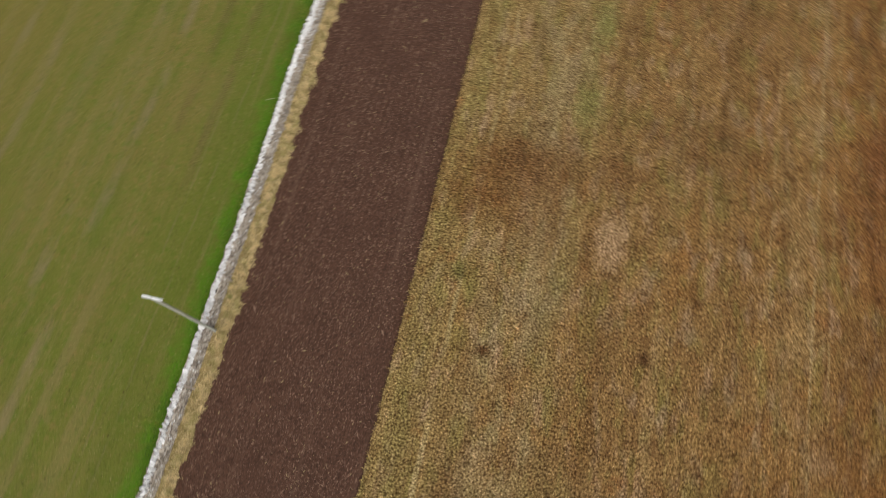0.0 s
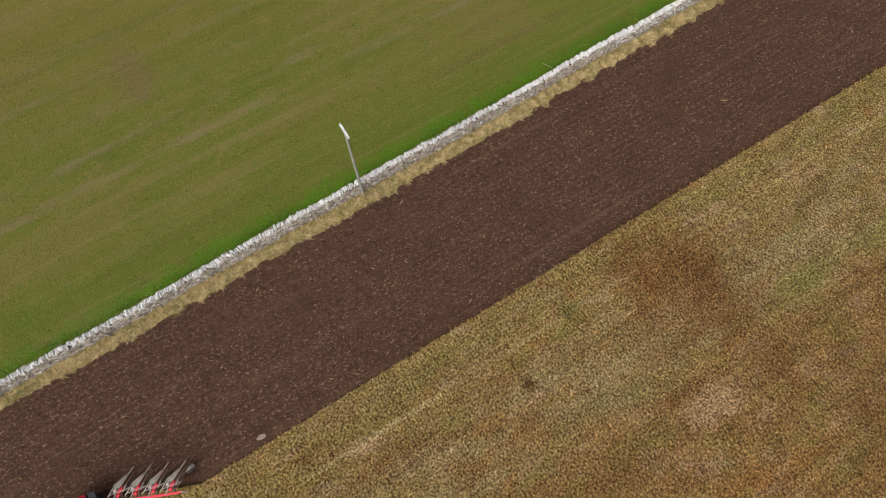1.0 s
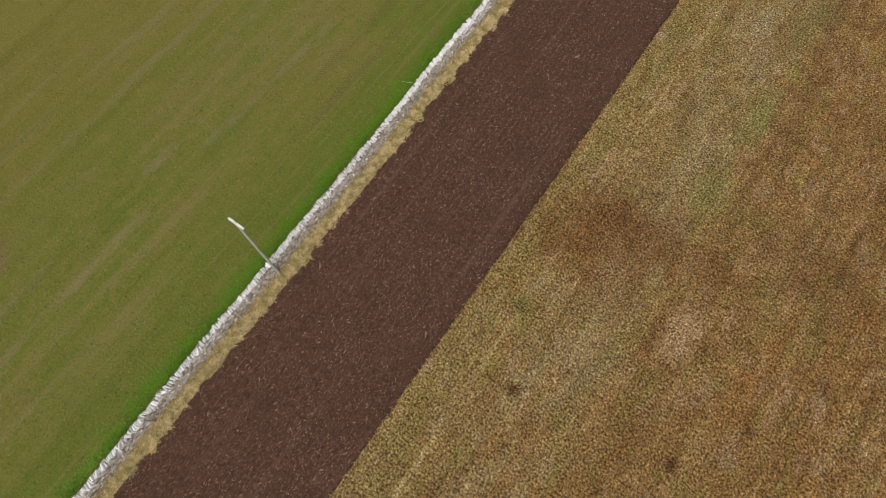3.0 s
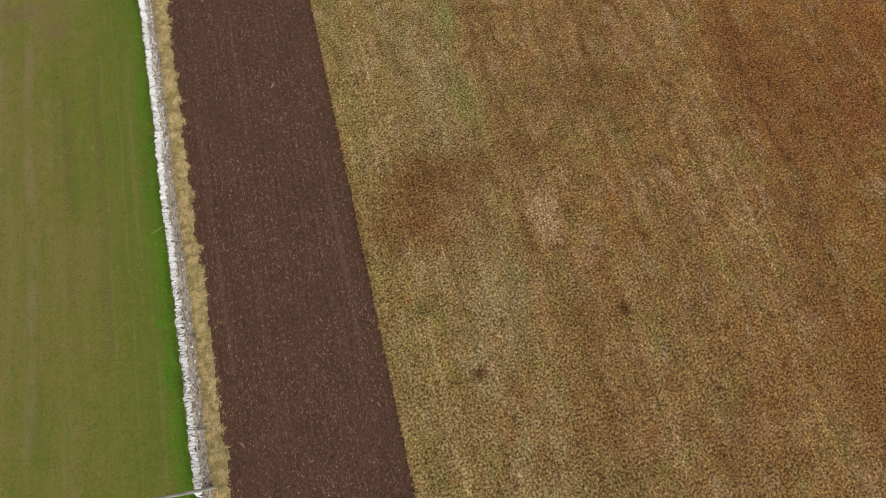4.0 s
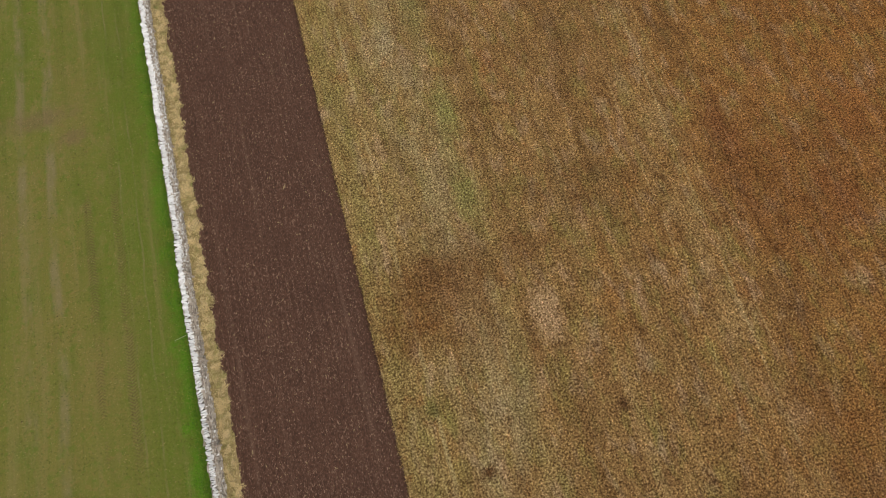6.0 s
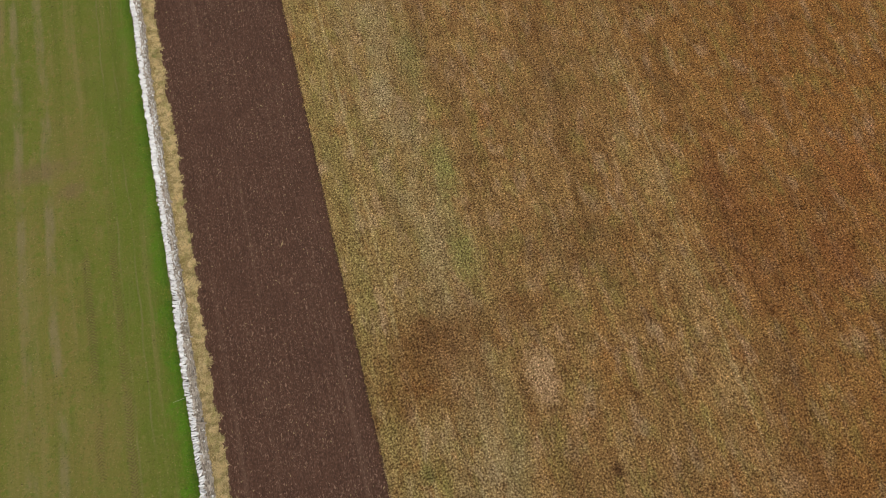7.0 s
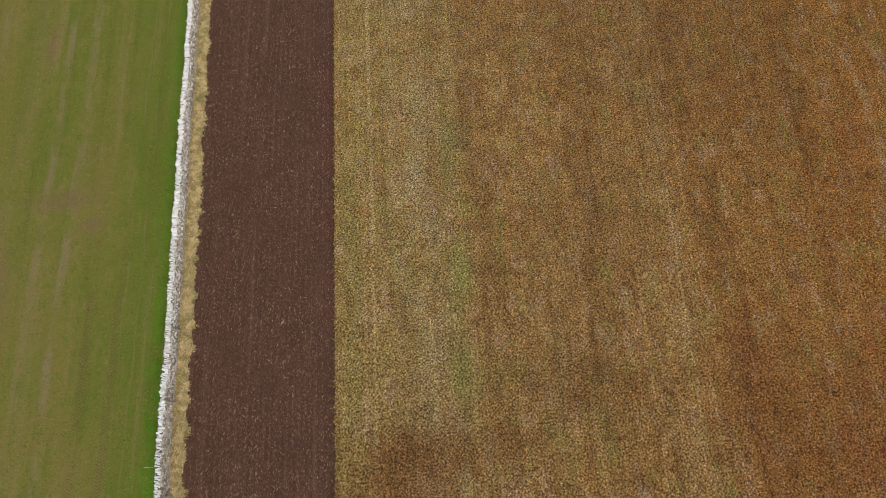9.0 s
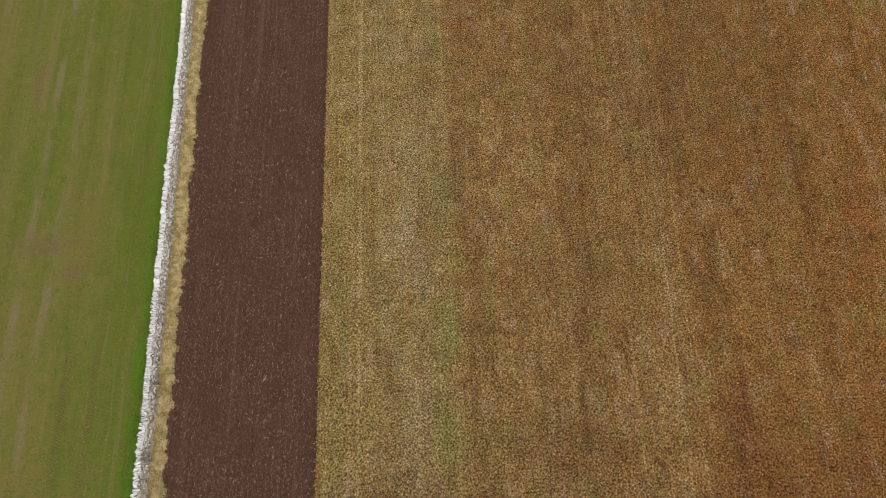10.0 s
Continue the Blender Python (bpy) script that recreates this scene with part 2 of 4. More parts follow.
def pasture_colour(m):
    """The greens of the grazed pasture, with its wheelings, worn spots and the rich growth by the wall."""
    ax = m.axis()
    wide = m.noise(0.11, 4, 0.6, stretch=(1.0, 0.3, 1))
    mid = m.noise(0.9, 5, 0.7, stretch=(1.0, 0.5, 1), shift=(3, 1, 0))
    c = m.mix(m.span(wide, 0.32, 0.68), (0.128, 0.150, 0.020), (0.172, 0.154, 0.034))
    c = m.mix(m.math("MULTIPLY", m.span(mid, 0.50, 0.70), 0.6), c, (0.215, 0.168, 0.058))
    c = m.mix(m.span(m.noise(2.0, 4, 0.65, shift=(15, 6, 0)), 0.53, 0.66, 0.0, 0.6), c, (0.215, 0.158, 0.045))
    c = m.mix(m.span(m.noise(1.6, 4, 0.65, shift=(6, 25, 0)), 0.53, 0.66, 0.0, 0.55), c, (0.095, 0.145, 0.014))
    c = m.mix(m.span(m.noise(0.25, 4, 0.6, stretch=(1, 0.35, 1), shift=(40, 2, 0)), 0.5, 0.68, 0.0, 0.32), c, (0.205, 0.150, 0.050))
    c = m.mix(m.span(m.noise(0.35, 4, 0.6, stretch=(1, 0.5, 1), shift=(4, 52, 0)), 0.52, 0.68, 0.0, 0.45), c, (0.095, 0.140, 0.014))
    # thinner, browner sward away from the wall
    out = m.math("ADD", ax[0], m.math("MULTIPLY", m.math("SUBTRACT", wide, 0.5), 14.0))
    c = m.mix(m.span(out, -9, -22, 0.0, 0.75), c, (0.180, 0.150, 0.032))
    # rich growth in the lee of the wall
    lee = m.math("ADD", m.math("SUBTRACT", ax[0], 0.12), m.math("MULTIPLY", ax[1], 0.0185))
    ragged = m.math("ADD", lee, m.math("MULTIPLY", m.math("SUBTRACT", m.noise(0.8, 4, 0.7, shift=(0, 5, 0)), 0.5), 3.2))
    c = m.mix(m.span(ragged, -6.0, -0.5, 0.0, 0.5), c, (0.096, 0.142, 0.012))
    rich = m.math("MULTIPLY", m.span(ragged, -1.25, 0.1, 0.0, 0.92), m.span(ax[1], 34, 6, 0.6, 1.0))
    c = m.mix(rich, c, (0.082, 0.195, 0.008))
    c = m.mix(m.math("MULTIPLY", m.span(lee, 0.15, 0.45), m.span(m.noise(0.9, 4, 0.7, shift=(4, 4, 0)), 0.45, 0.6)), c, (0.19, 0.20, 0.035))
    # old wheelings, pale and wide, and two fresher ones with the marks of the lugs
    for x, w, f in ((-7.85, 0.5, 0.9), (-9.8, 0.5, 0.85), (-15.4, 0.45, 0.6), (-17.9, 0.45, 0.6), (-12.6, 0.9, 0.25), (-2.2, 0.10, 0.4), (-3.2, 0.10, 0.4)):
        c = m.mix(m.math("MULTIPLY", m.stripe(x, w, 0.5), f), c, (0.212, 0.172, 0.078))
    for x, side in ((-5.5, 1), (-3.6, -1)):
        track = m.stripe(x, 0.42, 0.35, False)
        slant = m.math("ADD", m.math("MULTIPLY", ax[1], 31.0), m.math("MULTIPLY", m.math("ABSOLUTE", m.math("SUBTRACT", ax[0], x)), side * 22.0))
        lug = m.span(m.math("SINE", slant), -0.3, 0.6)
        worn = m.math("MULTIPLY", m.span(m.noise(0.35, 4, 0.7, stretch=(1, 0.4, 1), shift=(x, 2, 0)), 0.36, 0.56), m.math("MULTIPLY", m.span(ax[1], 33, 22), m.span(ax[1], 2, 9)))
        c = m.mix(m.math("MULTIPLY", m.math("MULTIPLY", track, worn), m.math("MULTIPLY", lug, 0.62)), c, (0.088, 0.060, 0.022))
        c = m.mix(m.math("MULTIPLY", m.math("MULTIPLY", track, worn), 0.18), c, (0.195, 0.140, 0.055))
    # scuffed turning place, and small bare spots
    for x, y, rx, ry in ((-8.6, 31.2, 3.2, 1.1), (-11.2, 45, 0.8, 2.4), (-6.2, 29.0, 1.2, 0.8), (-12.5, 24, 1.2, 4.0), (-14, -12, 3.0, 1.5)):
        c = m.mix(m.math("MULTIPLY", m.blob(x, y, rx, ry), 0.6), c, (0.185, 0.122, 0.060))
    rows = m.noise(0.8, 4, 0.6, stretch=(1.0, 0.045, 1), shift=(8, 0, 0))
    c = m.mix(m.span(rows, 0.52, 0.70, 0.0, 0.55), c, (0.220, 0.175, 0.064))
    c = m.mix(m.span(rows, 0.48, 0.34, 0.0, 0.3), c, (0.085, 0.110, 0.013))
    return c


def make_pasture():
    m = Nodes("green_pasture", 0.92, spec=0.15)
    c = pasture_colour(m)
    fine = m.noise(6.5, 2, 0.6)
    dung = m.cells(0.9)
    clumps = m.span(m.noise(0.7, 4, 0.7, shift=(17, 3, 0)), 0.40, 0.62, 0.15, 1.0)
    # dark flecks in the colour stand in for small shadows among the grass
    c = m.mix(m.math("MULTIPLY", clumps, m.span(fine, 0.46, 0.32, 0.0, 0.6)), c, (0.066, 0.074, 0.013))
    c = m.mix(m.span(m.noise(7.0, 4, 0.75, shift=(9, 2, 0)), 0.53, 0.66, 0.0, 0.35), c, (0.27, 0.225, 0.085))
    c = m.mix(m.span(dung, 0.065, 0.03, 0.0, 0.8), c, (0.055, 0.040, 0.014))
    c = m.mix(m.span(m.cells(1.3, stretch=(1, 0.83, 1)), 0.07, 0.03, 0.0, 0.7), c, (0.29, 0.235, 0.10))
    m.bump(fine, 0.10, 0.6)
    return m.done(c)


def make_sward():
    m = Nodes("short_green_blade", 0.8, spec=0.2)
    c = pasture_colour(m)
    r = m.island()
    c = m.mix(m.span(r, 0.0, 0.35, 0.6, 0.0, False), c, (0.50, 0.52, 0.48), "MULTIPLY")
    c = m.mix(m.span(r, 0.45, 0.9, 0.0, 0.7, False), c, (1.55, 1.45, 1.6), "MULTIPLY")
    c = m.mix(m.span(r, 0.92, 0.95, 0.0, 0.5), c, (0.34, 0.27, 0.12))
    return m.done(c)


def make_soil(name="ploughed_soil", own=False):
    m = Nodes(name, 0.93, spec=0.2)
    mid = m.noise(0.7, 5, 0.65, stretch=(1, 0.4, 1))
    fine = m.noise(6.0, 4, 0.7, stretch=(1, 0.6, 1))
    tiny = m.noise(12.0, 2, 0.6, shift=(2, 7, 0), stretch=(1, 0.5, 1))
    c = m.mix(m.span(mid, 0.3, 0.72), (0.080, 0.0385, 0.0232), (0.098, 0.0478, 0.0290))
    c = m.mix(m.span(fine, 0.46, 0.34, 0.0, 0.5), c, (0.040, 0.021, 0.014))
    c = m.mix(m.span(tiny, 0.48, 0.36, 0.0, 0.6), c, (0.042, 0.021, 0.014))
    c = m.mix(m.span(tiny, 0.54, 0.67, 0.0, 0.5), c, (0.170, 0.102, 0.073))
    # faint paler lines where one slice lies against the next
    rows = m.noise(1.4, 3, 0.6, stretch=(1.0, 0.02, 1), shift=(3, 0, 0))
    c = m.mix(m.span(rows, 0.54, 0.7, 0.0, 0.3), c, (0.155, 0.092, 0.060))
    if own:
        r = m.island()
        c = m.mix(m.span(r, 0.56, 1.0, 0.0, 0.95, False), c, (0.265, 0.163, 0.112))
        c = m.mix(m.span(r, 0.965, 0.975, 0.0, 0.6), c, (0.30, 0.24, 0.11))
    m.bump(m.math("ADD", fine, m.math("MULTIPLY", tiny, 0.4)), 0.05, 0.8)
    return m.done(c)


def make_verge_ground():
    m = Nodes("verge_thatch", 0.95, spec=0.15)
    n = m.noise(2.2, 5, 0.7)
    fine = m.noise(16.0, 4, 0.75, stretch=(1, 0.5, 1))
    c = m.mix(m.span(n, 0.42, 0.66), (0.38, 0.28, 0.125), (0.25, 0.20, 0.07))
    c = m.mix(m.span(fine, 0.46, 0.3, 0.0, 0.8), c, (0.07, 0.052, 0.02))
    m.bump(fine, 0.08, 0.8)
    return m.done(c)


def make_straw():
    m = Nodes("straw_grass", 0.8, spec=0.25)
    r = m.island()
    n = m.noise(1.3, 4, 0.7)
    c = m.mix(m.span(n, 0.45, 0.60, 0.0, 0.85), (0.70, 0.535, 0.26), (0.38, 0.325, 0.11))
    c = m.mix(m.span(m.noise(2.6, 3, 0.6, shift=(4, 12, 0)), 0.48, 0.36, 0.0, 0.55), c, (0.20, 0.15, 0.06))
    c = m.mix(m.span(m.noise(1.9, 3, 0.6, shift=(9, 2, 0)), 0.52, 0.64, 0.0, 0.6), c, (0.80, 0.62, 0.34))
    c = m.mix(m.span(r, 0.0, 0.35, 0.6, 0.0), c, (0.15, 0.11, 0.045))
    c = m.mix(m.span(r, 0.7, 1.0, 0.0, 0.6), c, (0.80, 0.63, 0.34))
    c = m.mix(m.span(m.noise(0.9, 3, 0.6, shift=(3, 7, 0)), 0.60, 0.68, 0.0, 0.7), c, (0.20, 0.215, 0.05))
    return m.done(c)


def make_lush():
    m = Nodes("lush_grass", 0.75, spec=0.25)
    r = m.island()
    c = m.mix(m.span(r, 0.0, 1.0), (0.048, 0.115, 0.006), (0.125, 0.215, 0.016))
    c = m.mix(m.span(m.noise(0.8, 4, 0.65), 0.50, 0.64, 0.0, 0.7), c, (0.24, 0.235, 0.03))
    c = m.mix(m.span(r, 0.95, 0.98, 0.0, 0.6), c, (0.30, 0.27, 0.06))
    return m.done(c)


def make_stone(name, light, dark, lichen, own=True, grime=0.7):
    m = Nodes(name, 0.9, spec=0.25)
    r = m.each() if own else m.island()
    n = m.noise(5.0, 5, 0.7)
    fine = m.noise(40.0, 4, 0.75)
    c = m.mix(m.span(r, 0.0, 1.0, smooth=False), dark, light)
    c = m.mix(m.span(n, 0.50, 0.64, 0.0, 0.8), c, lichen)
    c = m.mix(m.span(fine, 0.45, 0.28, 0.0, grime), c, (0.10, 0.09, 0.075))
    m.bump(m.math("ADD", n, m.math("MULTIPLY", fine, 0.4)), 0.03, 0.6)
    return m.done(c)


def make_wood(name, a, b):
    m = Nodes(name, 0.88, spec=0.2)
    g = m.noise(18.0, 5, 0.7, stretch=(1, 1, 0.06))
    w = m.noise(1.5, 4, 0.6)
    c = m.mix(m.span(g, 0.32, 0.68), a, b)
    c = m.mix(m.span(w, 0.5, 0.75, 0.0, 0.4), c, (0.30, 0.31, 0.25))
    m.bump(g, 0.01, 0.5)
    return m.done(c)


def make_paint(name, colour, dirt, rough=0.42, much=0.5, metal=0.0):
    m = Nodes(name, rough, metal, 0.5)
    n = m.noise(6.0, 5, 0.7)
    c = m.mix(m.span(n, 0.50, 0.72, 0.0, much), colour, dirt)
    m.put(m.b.inputs["Roughness"], m.span(n, 0.4, 0.75, rough, 0.9))
    return m.done(c)


STUBBLE, BLADE, PASTURE, SOIL, SWARD = make_stubble(), make_stubble_blade(), make_pasture(), make_soil(), make_sward()
CLOD, VERGE, STRAW, LUSH = make_soil("soil_clods", True), make_verge_ground(), make_straw(), make_lush()
COPE = make_stone("coping_limestone", (0.90, 0.89, 0.87), (0.64, 0.62, 0.59), (0.90, 0.89, 0.87), True, 0.4)
COPE_FAR = make_stone("coping_limestone_joined", (0.90, 0.89, 0.87), (0.64, 0.62, 0.59), (0.90, 0.89, 0.87), False, 0.4)
FACE = make_stone("walling_limestone", (0.55, 0.475, 0.385), (0.17, 0.135, 0.103), (0.74, 0.68, 0.59), False)
FIELD_STONE = make_stone("field_stone", (0.34, 0.265, 0.215), (0.30, 0.23, 0.185), (0.38, 0.31, 0.26))
# Heart stone coloured dark so the gaps between stones read as shade.
CORE = make_stone("wall_heart_gap_shade", (0.09, 0.08, 0.065), (0.09, 0.08, 0.065), (0.13, 0.115, 0.09), False)
POST_WOOD = make_wood("weathered_post", (0.34, 0.28, 0.22), (0.54, 0.46, 0.38))
PALE_WOOD = make_wood("bleached_stake", (0.42, 0.39, 0.26), (0.58, 0.54, 0.38))
POLE_WOOD = make_wood("silvered_pole", (0.32, 0.32, 0.265), (0.51, 0.51, 0.435))
GALV = make_paint("galvanised_steel", (0.86, 0.87, 0.87), (0.68, 0.68, 0.67), 0.5, 0.35, 0.0)
PORCELAIN = make_paint("insulator_porcelain", (0.78, 0.77, 0.74), (0.4, 0.38, 0.34), 0.25, 0.3)
WIRE = make_paint("fence_wire", (0.40, 0.39, 0.37), (0.25, 0.2, 0.16), 0.5, 0.5, 0.6)
RED = make_paint("red_paint", (0.95, 0.052, 0.095), (0.70, 0.06, 0.07), 0.35, 0.25)
STEEL = make_paint("worn_steel", (0.54, 0.50, 0.425), (0.30, 0.235, 0.18), 0.55, 0.65, 0.0)
MUDDY = make_paint("muddy_steel", (0.17, 0.115, 0.085), (0.09, 0.05, 0.035), 0.8, 0.8)
DARK = make_paint("black_plastic", (0.045, 0.047, 0.05), (0.10, 0.08, 0.065), 0.6, 0.5)
TYRE = make_paint("tyre_rubber", (0.035, 0.034, 0.034), (0.085, 0.058, 0.043), 0.8, 0.8)
GREY = make_paint("grey_guard", (0.17, 0.18, 0.20), (0.12, 0.10, 0.085), 0.55, 0.4)
ROOF = make_paint("pale_roof", (0.70, 0.70, 0.68), (0.42, 0.39, 0.34), 0.45, 0.4)
RUSTY = make_paint("rusty_rim", (0.45, 0.43, 0.40), (0.22, 0.12, 0.07), 0.55, 0.6)
gl = Nodes("cab_glass", 0.05, 0.0, 0.5)
gl.b.inputs["Transmission Weight"].default_value = 0.45
# the sky's reflection in the panes is painted in as a pale cyan base
GLASS = gl.done((0.55, 0.72, 0.74))


# ---- builders ----
def mesh_of(name, verts, faces, mats, index=None, smooth=False):
    """A mesh from arrays; faces is an (n, k) array."""
    verts, faces = np.asarray(verts, np.float32), np.asarray(faces, np.int32)
    me = bpy.data.meshes.new(name)
    me.vertices.add(len(verts))
    me.vertices.foreach_set("co", verts.ravel())
    n, k = faces.shape
    me.loops.add(n * k)
    me.loops.foreach_set("vertex_index", faces.ravel())
    me.polygons.add(n)
    me.polygons.foreach_set("loop_start", np.arange(0, n * k, k, dtype=np.int32))
    if index is not None:
        me.polygons.foreach_set("material_index", np.asarray(index, np.int32))
    me.polygons.foreach_set("use_smooth", np.full(n, smooth))
    for mt in mats:
        me.materials.append(mt)
    me.update(calc_edges=True)
    me.validate()
    return me


def part(name, bm, material, parent=None, label="", smooth=False):
    """Links a bmesh as one mesh object, under a thing or a part."""
    me = bpy.data.meshes.new(name)
    bm.normal_update()
    for f in bm.faces:
        f.smooth = smooth
    bm.to_mesh(me)
    bm.free()
    me.materials.append(material)
    ob = new(name, me)
    if parent:
        ob.parent = parent
    return tagged(ob, label)


def box(w, d, h, at=(0, 0, 0), turn=(0, 0, 0), bevel=0.0, taper=1.0, bm=None):
    bm2 = bmesh.new()
    bmesh.ops.create_cube(bm2, size=1.0)
    for v in bm2.verts:
        s = taper if v.co.z > 0 else 1.0
        v.co = Vector((v.co.x * w * s, v.co.y * d * s, v.co.z * h))
    if bevel:
        bmesh.ops.bevel(bm2, geom=bm2.edges[:], offset=bevel, segments=2, affect="EDGES")
    bm2.transform(pose(*at, *turn))
    return merge(bm, bm2)


def merge(bm, other):
    if bm is None:
        return other
    me = bpy.data.meshes.new("tmp")
    other.to_mesh(me)
    other.free()
    bm.from_mesh(me)
    bpy.data.meshes.remove(me)
    return bm


def rod(a, b, r, r2=None, sides=10, bm=None, bevel=0.0):
    a, b = Vector(a), Vector(b)
    bm2 = bmesh.new()
    bmesh.ops.create_cone(bm2, cap_ends=True, segments=sides, radius1=r, radius2=r if r2 is None else r2, depth=(b - a).length)
    if bevel:
        bmesh.ops.bevel(bm2, geom=[e for e in bm2.edges if len(e.link_faces) == 2 and any(len(f.verts) > 4 for f in e.link_faces)], offset=bevel, segments=2, affect="EDGES")
    bm2.transform(Matrix.Translation((a + b) / 2) @ (b - a).to_track_quat("Z", "Y").to_matrix().to_4x4())
    return merge(bm, bm2)


def slab(outline, thick, m=None, bevel=0.0, bm=None):
    """A plate: an outline of (x, y) pulled up by thick."""
    bm2 = bmesh.new()
    f = bm2.faces.new([bm2.verts.new((x, y, 0)) for x, y in outline])
    top = bmesh.ops.extrude_face_region(bm2, geom=[f])["geom"]
    for v in top:
        if isinstance(v, bmesh.types.BMVert):
            v.co.z += thick
    bmesh.ops.recalc_face_normals(bm2, faces=bm2.faces[:])
    if bevel:
        bmesh.ops.bevel(bm2, geom=bm2.edges[:], offset=bevel, segments=2, affect="EDGES")
    if m is not None:
        bm2.transform(m)
    return merge(bm, bm2)


def lathe(profile, sides=32, m=None):
    """A ring or bowl turned about the x axis from (x, r) points."""
    bm = bmesh.new()
    rings = []
    for x, r in profile:
        rings.append([bm.verts.new((x, r * math.cos(2 * math.pi * k / sides), r * math.sin(2 * math.pi * k / sides))) for k in range(sides)])
    for p, q in zip(rings, rings[1:]):
        for k in range(sides):
            bm.faces.new((p[k], p[(k + 1) % sides], q[(k + 1) % sides], q[k]))
    bmesh.ops.recalc_face_normals(bm, faces=bm.faces[:])
    if m is not None:
        bm.transform(m)
    return bm


# ---- the lie of the land ----
RNG = np.random.default_rng(7)
EDGE, FURROW, BODY_GAP = 11.55, 0.38, 0.89
Y0, Y1 = -46.0, 76.0


def waves(x, y, scale, seed, octaves=4):
    """Smooth value noise on arrays."""
    g = np.random.default_rng(seed)
    out, amp = 0, 1.0
    for _ in range(octaves):
        t = g.random((97, 89))
        u, v = x / scale + g.random() * 50, y / scale + g.random() * 50
        i, j = np.floor(u).astype(int), np.floor(v).astype(int)
        fu, fv = u - i, v - j
        fu, fv = fu * fu * (3 - 2 * fu), fv * fv * (3 - 2 * fv)
        a, b = t[i % 97, j % 89], t[(i + 1) % 97, j % 89]
        c, d = t[i % 97, (j + 1) % 89], t[(i + 1) % 97, (j + 1) % 89]
        out = out + amp * ((a * (1 - fu) + b * fu) * (1 - fv) + (c * (1 - fu) + d * fu) * fv - 0.5)
        amp, scale = amp * 0.55, scale * 0.5
    return out


def wall_x(y):
    """The wall's outer top edge: nearly straight, leaning slowly away from the furrows."""
    y = np.asarray(y, float)
    return 0.77 - 0.0185 * y - np.interp(y, (-30, -14, -5), (0.10, 0.09, 0.0)) + 0.03 * np.sin(y * 0.31 + 0.6) + 0.09 * waves(0 * y, y, 2.4, 21, 3)


def soil_west(y):
    return np.interp(y, (-60, -16, 0, 10, 20, 30, 50, 90), (2.55, 2.30, 2.16, 1.96, 1.72, 1.65, 1.30, 0.90)) + 0.22 * waves(0 * y, y, 0.8, 31, 3)


def soil_east(y):
    step = np.clip((-18.6 - y) / BODY_GAP, 0, 5)
    return EDGE - FURROW * step + 0.05 * waves(0 * y, y, 0.7, 32, 4)


def land(x, y):
    """The height of the ground."""
    x, y = np.asarray(x, float), np.asarray(y, float)
    west, east = soil_west(y), soil_east(y)
    inside = np.clip((x - west) / 0.12, 0, 1) * np.clip((east - x) / 0.06, 0, 1)
    ridge = 0.014 * np.sin((x + 0.08 * waves(x, y, 2.5, 5, 2) - EDGE) * 2 * math.pi / FURROW)
    lumps = 0.10 * waves(x, y * 0.8, 0.36, 6, 3) + 0.03 * waves(x, y, 1.3, 8, 2)
    open_furrow = np.exp(-(((east - 0.22 - x) / 0.24) ** 4)) * 0.13
    soil = ridge + lumps - open_furrow - 0.03
    turf = 0.05 * waves(x, y, 0.35, 11, 2) + 0.05 * waves(x, y, 3.5, 12, 2)
    green = 0.03 * waves(x, y, 0.8, 13, 2) + 0.05 * waves(x, y, 6.0, 14, 2)
    verge = 0.07 + 0.10 * waves(x, y, 0.5, 15, 3)
    wx = wall_x(y)
    base = np.where(x > east, turf, np.where(x < wx + 0.1, green, verge))
    return base * (1 - inside) + soil * inside


def make_ground():
    """One sheet: fine by the wall, furrows and pasture, wide to the horizon."""
    far = [60, 80, 120, 200, 400, 900, 2000]
    xs = np.unique(np.round(np.concatenate([[-f for f in far], np.arange(-48, -3, 0.6), np.arange(-3, 1.4, 0.12), np.arange(1.4, 11.9, 0.09), np.arange(11.9, 60, 0.33), np.array(far) + 1]), 3))
    ys = np.unique(np.round(np.concatenate([[-f - 1 for f in far], np.arange(-60, -30, 0.6), np.arange(-30, 57, 0.11), np.arange(57, 90, 0.6), np.array(far) + 60]), 3))
    gx, gy = np.meshgrid(xs, ys)
    z = land(gx, gy)
    fade = np.clip((70 - np.abs(gx)) / 10, 0, 1) * np.clip((90 - np.abs(gy - 10)) / 20, 0, 1)
    verts = np.stack([gx, gy, z * fade], -1).reshape(-1, 3)
    nx = len(xs)
    i = (np.arange(len(ys) - 1)[:, None] * nx + np.arange(nx - 1)).ravel()
    faces = np.stack([i, i + 1, i + nx + 1, i + nx], -1)
    cx, cy = verts[faces].mean(1)[:, 0], verts[faces].mean(1)[:, 1]
    index = np.where(cx > soil_east(cy), 0, np.where(cx > soil_west(cy), 1, np.where(cx > wall_x(cy) + 0.2, 2, 3)))
    ob = new("ground", mesh_of("ground", verts, faces, (STUBBLE, SOIL, VERGE, PASTURE), index, True))
    tagged(ob, "field ground, brown ploughed strip between dry and green pasture", "ground", kind="structure")


make_ground()


